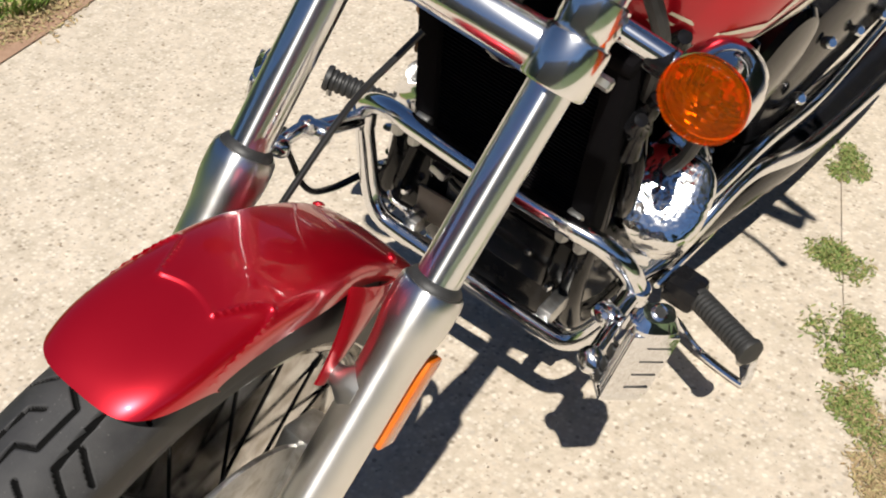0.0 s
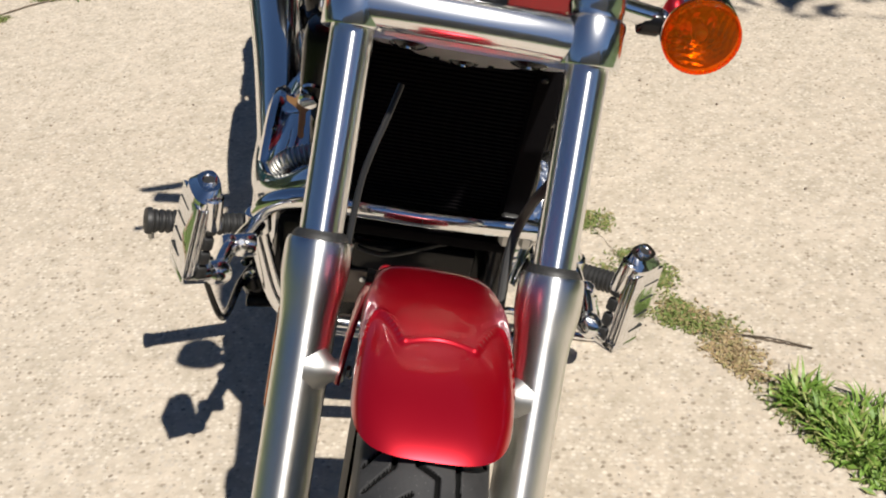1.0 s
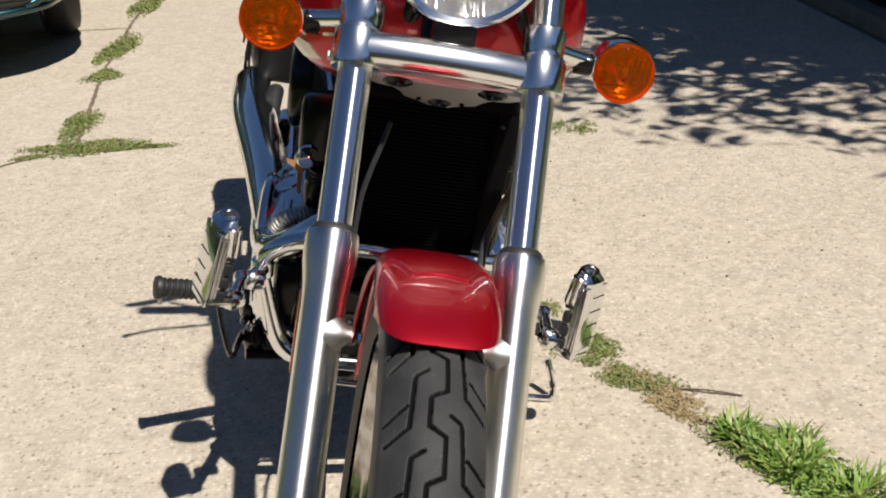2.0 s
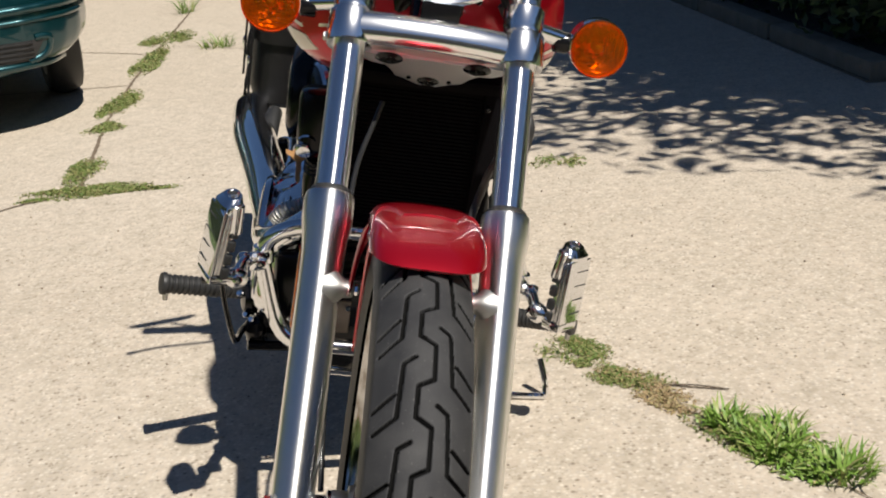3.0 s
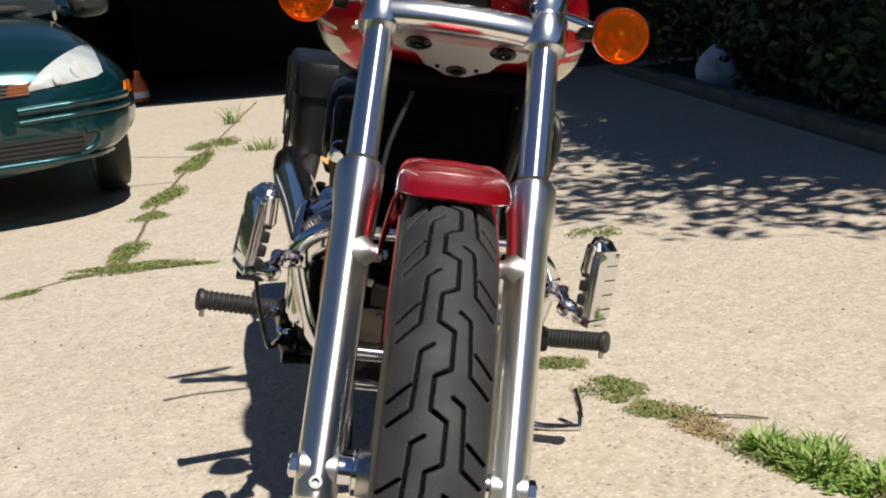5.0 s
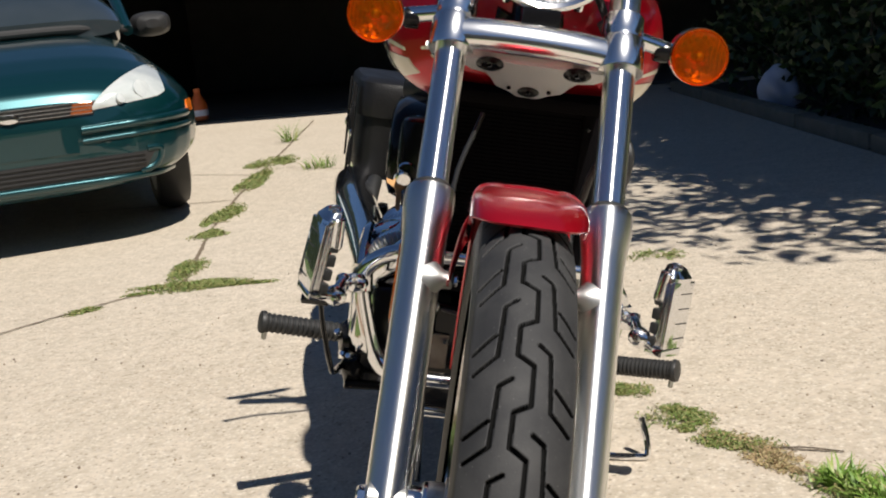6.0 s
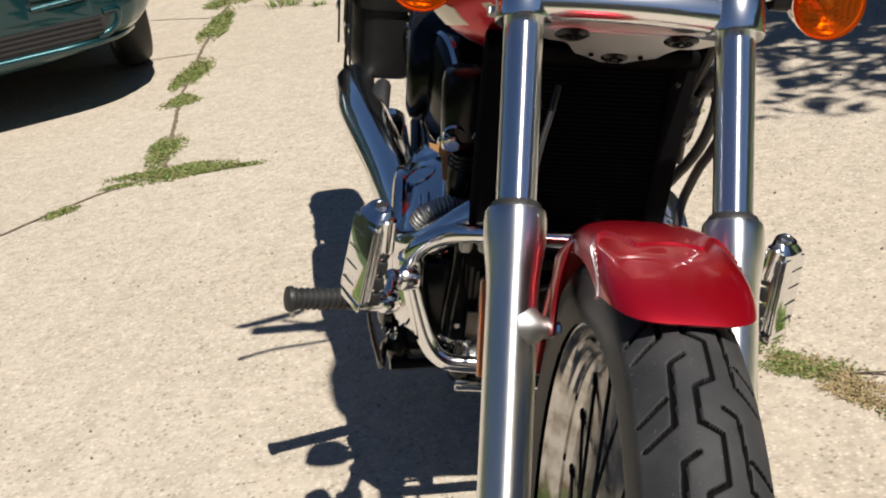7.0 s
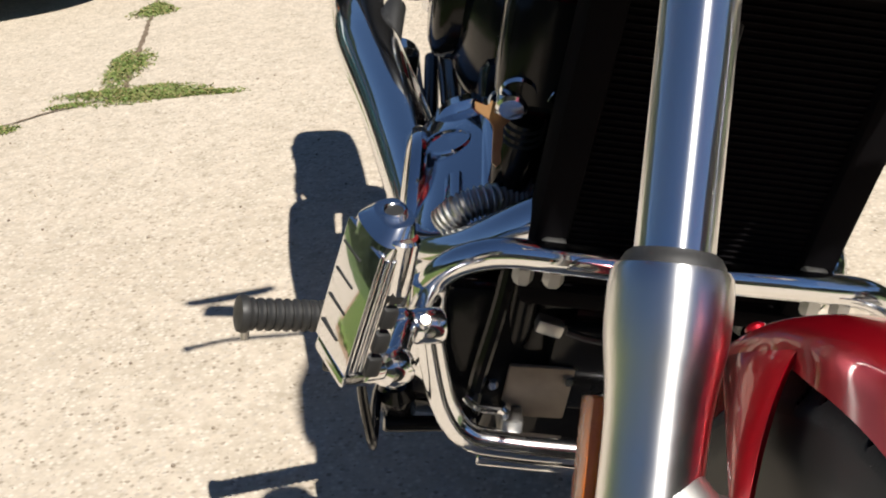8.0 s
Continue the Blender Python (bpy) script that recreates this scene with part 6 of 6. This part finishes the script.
for side in (-1, 1):
    grid = []
    for i in range(25):
        f = i / 24
        y = 0.246 + 0.42 * f
        a, b = next((p, q) for p, q in zip(TANK, TANK[1:]) if p[0] <= y <= q[0])
        k = (y - a[0]) / (b[0] - a[0])
        w, lo, hi = (a[n] + (b[n] - a[n]) * k for n in (1, 2, 3))
        row = []
        for j in range(3):
            ang = radians(-23 + 26 * f + 16 * math.sin(f * math.pi) ** 0.7 + 1.6 * j)
            c, s = math.cos(ang), math.sin(ang)
            row.append((side * ((w + 0.0012) * c ** 0.8), y, (lo + hi) / 2 + ((hi - lo) / 2 + 0.0012) * math.copysign(abs(s) ** 0.8, s)))
        grid.append(row)
    sheet(grid, 0, stripe)
part("tank_stripe", stripe, cream, tank, "cream painted flash with a thin line above it")
part("seat", loft([[(x, y, z) for x, z in superellipse(0, zc, w, hh, 2.8, 32)] for y, w, zc, hh in ((0.84, 0.10, 0.71, 0.05), (0.92, 0.17, 0.695, 0.055), (1.02, 0.205, 0.68, 0.06), (1.18, 0.14, 0.73, 0.05), (1.45, 0.11, 0.80, 0.045), (1.60, 0.07, 0.80, 0.03))]), leather, bike, "black leather seat")
for side in (-1, 1):
    part("side_cover", loft([[(side * (0.10 + d), 0.93 + y, 0.55 + z) for y, z in superellipse(0, 0, 0.12 * k, 0.10 * k, 2.6, 28)] for d, k in ((0.0, 1.0), (0.03, 0.98), (0.045, 0.8))]), black, bike, "black side cover")
    part("frame_rail", tube([(side * 0.06, 0.30, 0.80), (side * 0.10, 0.6, 0.70), (side * 0.125, 0.95, 0.58), (side * 0.14, 1.2, 0.48), (side * 0.14, 1.42, 0.40)], 0.016, 12), black, bike)
    part("swing_arm", rod((side * 0.135, 0.88, 0.31), (side * 0.150, 1.42, 0.315), 0.022, 14), black, bike)
    shock = part("rear_shock", rod((side * 0.196, 1.29, 0.425), (side * 0.192, 1.215, 0.58), 0.0145, 18), chrome, bike, "chrome rear shock absorber")
    coil = [(Vector((side * 0.196, 1.29, 0.425)).lerp(Vector((side * 0.192, 1.215, 0.58)), q / 200) + 0.0165 * Vector((math.cos(q * 0.36), 0.86 * math.sin(q * 0.36), 0.5 * math.sin(q * 0.36)))) for q in range(30, 200)]
    part("spring", tube(coil, 0.0035, 6, smooth=False), chrome, shock)
    if side < 0:
        part("lower_rail", tube([(-0.135, 0.45, 0.215), (-0.165, 0.62, 0.215), (-0.172, 0.95, 0.245), (-0.178, 1.42, 0.30)], 0.013, 12), black, bike)
# rail and black housing stand in for a large pipe's reflected bands
part("left_rail", tube([(0.150, 0.46, 0.275), (0.176, 0.555, 0.315), (0.193, 0.675, 0.372), (0.222, 0.92, 0.300), (0.243, 1.32, 0.236), (0.246, 1.48, 0.225)], 0.0125, 18), chrome, bike, "long chrome rail standing in for a pipe's pale reflection")
part("shaft_housing", tube([(0.145, 0.60, 0.300), (0.168, 0.75, 0.300), (0.186, 0.95, 0.265), (0.205, 1.35, 0.215), (0.208, 1.45, 0.208)], 0.046, 22), black, bike, "black drive shaft housing")
part("shaft_cover", tube([(0.172, 0.50, 0.40), (0.184, 0.56, 0.425), (0.190, 0.68, 0.425), (0.196, 0.90, 0.378), (0.200, 1.10, 0.385), (0.200, 1.38, 0.39)], 0.0095, 14), chrome, bike, "thin chrome pipe along the swing arm")
side_box = part("side_box", rbox((0.085, 0.56, 0.230), Matrix.Translation((0.140, 1.03, 0.470)) @ pose(0, 0, 0, 4, 0, -3), 0.030), black, bike, "black box on the flank below the seat")
for x, y, z in ((0.186, 0.83, 0.52), (0.194, 0.99, 0.47), (0.200, 1.13, 0.44), (0.190, 0.80, 0.44)):
    part("box_bolt", lathe([(0.009, -0.012), (0.009, 0.002), (0.006, 0.006), (0.0, 0.006)], along((x, y, z), (x + 0.05, y - 0.05, z + 0.05)), 12), chrome, side_box)
REAR = Vector((0, 1.415, 0.315))
part("rear_tyre", tyre_mesh(REAR, 0.315, 0.075, 0.20, False, 120, 25), tread, bike, "fat black rear tyre")
part("rear_hub", lathe([(0.02, -0.09), (0.06, -0.07), (0.10, -0.05), (0.19, -0.04), (0.20, -0.06), (0.205, 0.0), (0.20, 0.06), (0.19, 0.04), (0.10, 0.05), (0.08, 0.09), (0.02, 0.11)], along(REAR, REAR + Vector((1, 0, 0))), 40), chrome, bike)
part("rear_fender", sheet([[around(REAR, 0.345 - 0.05 * abs(s) ** 3, ang, 0.098 * math.sin(s * math.pi / 2)) for s in [j / 8 - 1 for j in range(17)]] for ang in range(70, 190, 5)], 0.004), red, bike, "metallic red rear fender", sharp=60)
part("air_cleaner", lathe([(0.02, -0.05), (0.068, -0.045), (0.077, -0.03), (0.077, 0.016), (0.069, 0.024), (0.05, 0.028), (0.0, 0.030)], along((0.160, 0.55, 0.620), (1.0, 0.45, 0.58)), 40), black, bike, "round black air cleaner")
part("ignition_coil", rbox((0.050, 0.085, 0.110), Matrix.Translation((0.150, 0.40, 0.655)) @ pose(0, 0, 0, 12, 6, 0), 0.014), black, bike, "black ignition coil block")
part("coil_lead", tube([(0.165, 0.36, 0.70), (0.180, 0.33, 0.67), (0.172, 0.35, 0.60), (0.150, 0.40, 0.53)], 0.0075, 10), rubber, bike)
part("flank_panel", loft([[(-x, 0.90 + y, 0.575 + z) for y, z in superellipse(0, 0, 0.165 * k, 0.100 * k, 2.6, 40)] for x, k in ((0.09, 1.0), (0.185, 1.0), (0.200, 0.95), (0.207, 0.8))]), black, bike, "glossy black flank panel under the seat", sharp=50)
cov = part("round_cover", lathe([(0.088, -0.05), (0.090, 0.0), (0.086, 0.010), (0.070, 0.018), (0.0, 0.022)], along((-0.150, 0.735, 0.560), (-0.50, 0.62, 0.560)), 48), black, bike, "round glossy black cover with a chrome rim")
part("cover_rim", lathe([(0.0885, -0.006), (0.0930, -0.004), (0.0935, 0.004), (0.0890, 0.010)], along((-0.150, 0.735, 0.560), (-0.50, 0.62, 0.560)), 48, cap=False), chrome, cov, "thin chrome rim")
part("fuel_tap", rod((0.13, 0.40, 0.70), (0.16, 0.39, 0.685), 0.010, 12), steel, bike)
part("engine_pipe", tube([(0.10, 0.37, 0.60), (0.125, 0.35, 0.55), (0.128, 0.37, 0.48), (0.11, 0.42, 0.42)], 0.012, 12), black, bike, "black coolant pipe")
part("lower_engine_plate", rbox((0.16, 0.02, 0.10), Matrix.Translation((0, 0.345, 0.36)) @ pose(0, 0, 0, 10, 0, 0), 0.006), black, bike)
part("bay_plate", rbox((0.060, 0.006, 0.060), Matrix.Translation((-0.085, 0.335, 0.332)) @ pose(0, 0, 0, 8, 0, 4), 0.003), soil_metal, bike, "dusty brown engine plate")
part("bay_connector", rbox((0.024, 0.016, 0.013), Matrix.Translation((-0.088, 0.322, 0.408)) @ pose(0, 0, 0, 0, 12, 0), 0.003), metal_lug, bike, "pale grey wiring connector")
part("bay_wire", tube([(-0.072, 0.322, 0.404), (-0.04, 0.318, 0.40), (0.0, 0.33, 0.405), (0.05, 0.34, 0.42)], 0.0035, 8), sleeve, bike)
part("bay_tube", tube([(-0.128, 0.330, 0.470), (-0.132, 0.325, 0.42), (-0.140, 0.320, 0.36), (-0.142, 0.325, 0.32)], 0.0075, 10), black, bike)
part("bay_link", tube([(-0.150, 0.318, 0.330), (-0.138, 0.314, 0.322), (-0.118, 0.316, 0.320), (-0.112, 0.318, 0.312)], 0.0035, 8), chrome, bike)
for x, y, z in ((-0.128, 0.318, 0.345), (-0.112, 0.322, 0.318), (-0.142, 0.316, 0.305), (-0.060, 0.328, 0.350), (0.05, 0.335, 0.36), (0.09, 0.33, 0.33)):
    part("bay_bolt", lathe([(0.0055, -0.010), (0.0055, 0.0), (0.0035, 0.003), (0.0, 0.003)], along((x, y, z), (x, y - 0.1, z + 0.02)), 8), chrome, bike)
for side in (-1, 1):
    for x in (0.103, 0.127):
        part("guard_nut", lathe([(0.0085, 0.0), (0.0085, 0.010), (0.0060, 0.014), (0.0, 0.014)], along((side * x, 0.268, 0.489), (side * x, 0.262, 0.40)), 6), metal_lug, bike)
part("cross_tube", rod((-0.12, 0.40, 0.21), (0.12, 0.40, 0.21), 0.013, 14), chrome, bike)

# side stand, on the ground
INV = LEAN.inverted()
foot = INV @ Vector((0.150, 0.640, 0.008))
heel = INV @ Vector((0.075, 0.655, 0.014))
part("side_stand", tube([(0.125, 0.60, 0.205), (0.15, 0.615, 0.12), INV @ Vector((0.03, 0.655, 0.05)), heel, foot, INV @ Vector((0.165, 0.640, 0.012)), INV @ Vector((0.166, 0.650, 0.040)), INV @ Vector((0.160, 0.661, 0.078))], 0.0065, 10), chrome, bike, "curved chrome side stand")

# right saddlebag with its lid, straps and tassels
def bag_ring(z, k, grow=0.0):
    """One level of the bag, which stands out a little more at the rear."""
    return [(x - 0.155 * (y - 1.43), y, z) for x, y in superellipse(-0.276, 1.425, (0.063 + grow) * k, (0.190 + grow) * k, 4.5, 40)]


bag = part("saddlebag", loft([bag_ring(z, k) for z, k in ((0.440, 0.88), (0.450, 0.96), (0.50, 1.0), (0.57, 0.985), (0.635, 1.0), (0.645, 0.98))]), leather, bike, "black leather saddlebag")
part("bag_lid", loft([bag_ring(z, k, 0.008) for z, k in ((0.588, 1.0), (0.600, 1.01), (0.648, 1.01), (0.666, 0.97), (0.676, 0.85))]), leather, bag)
for y in (1.27, 1.35, 1.52):
    x = -0.3395 - 0.155 * (y - 1.43)
    part("strap", rbox((0.004, 0.022, 0.20), Matrix.Translation((x - 0.010, y, 0.555)), 0.001), leather, bag)
    part("buckle", rbox((0.006, 0.026, 0.020), Matrix.Translation((x - 0.013, y, 0.54)), 0.002), chrome, bag)
random.seed(5)
for k in range(10):
    y0, z0 = 1.25 + random.uniform(-0.004, 0.10), random.choice((0.61, 0.55, 0.51))
    p = Vector((-0.349 - 0.155 * (y0 - 1.43), y0, z0))
    part("tassel", tube([p, p + Vector((-0.006, random.uniform(-0.012, 0.008), -0.025)), p + Vector((random.uniform(-0.012, 0.0), random.uniform(-0.02, 0.012), -0.065))], 0.0022, 5), leather, bag)
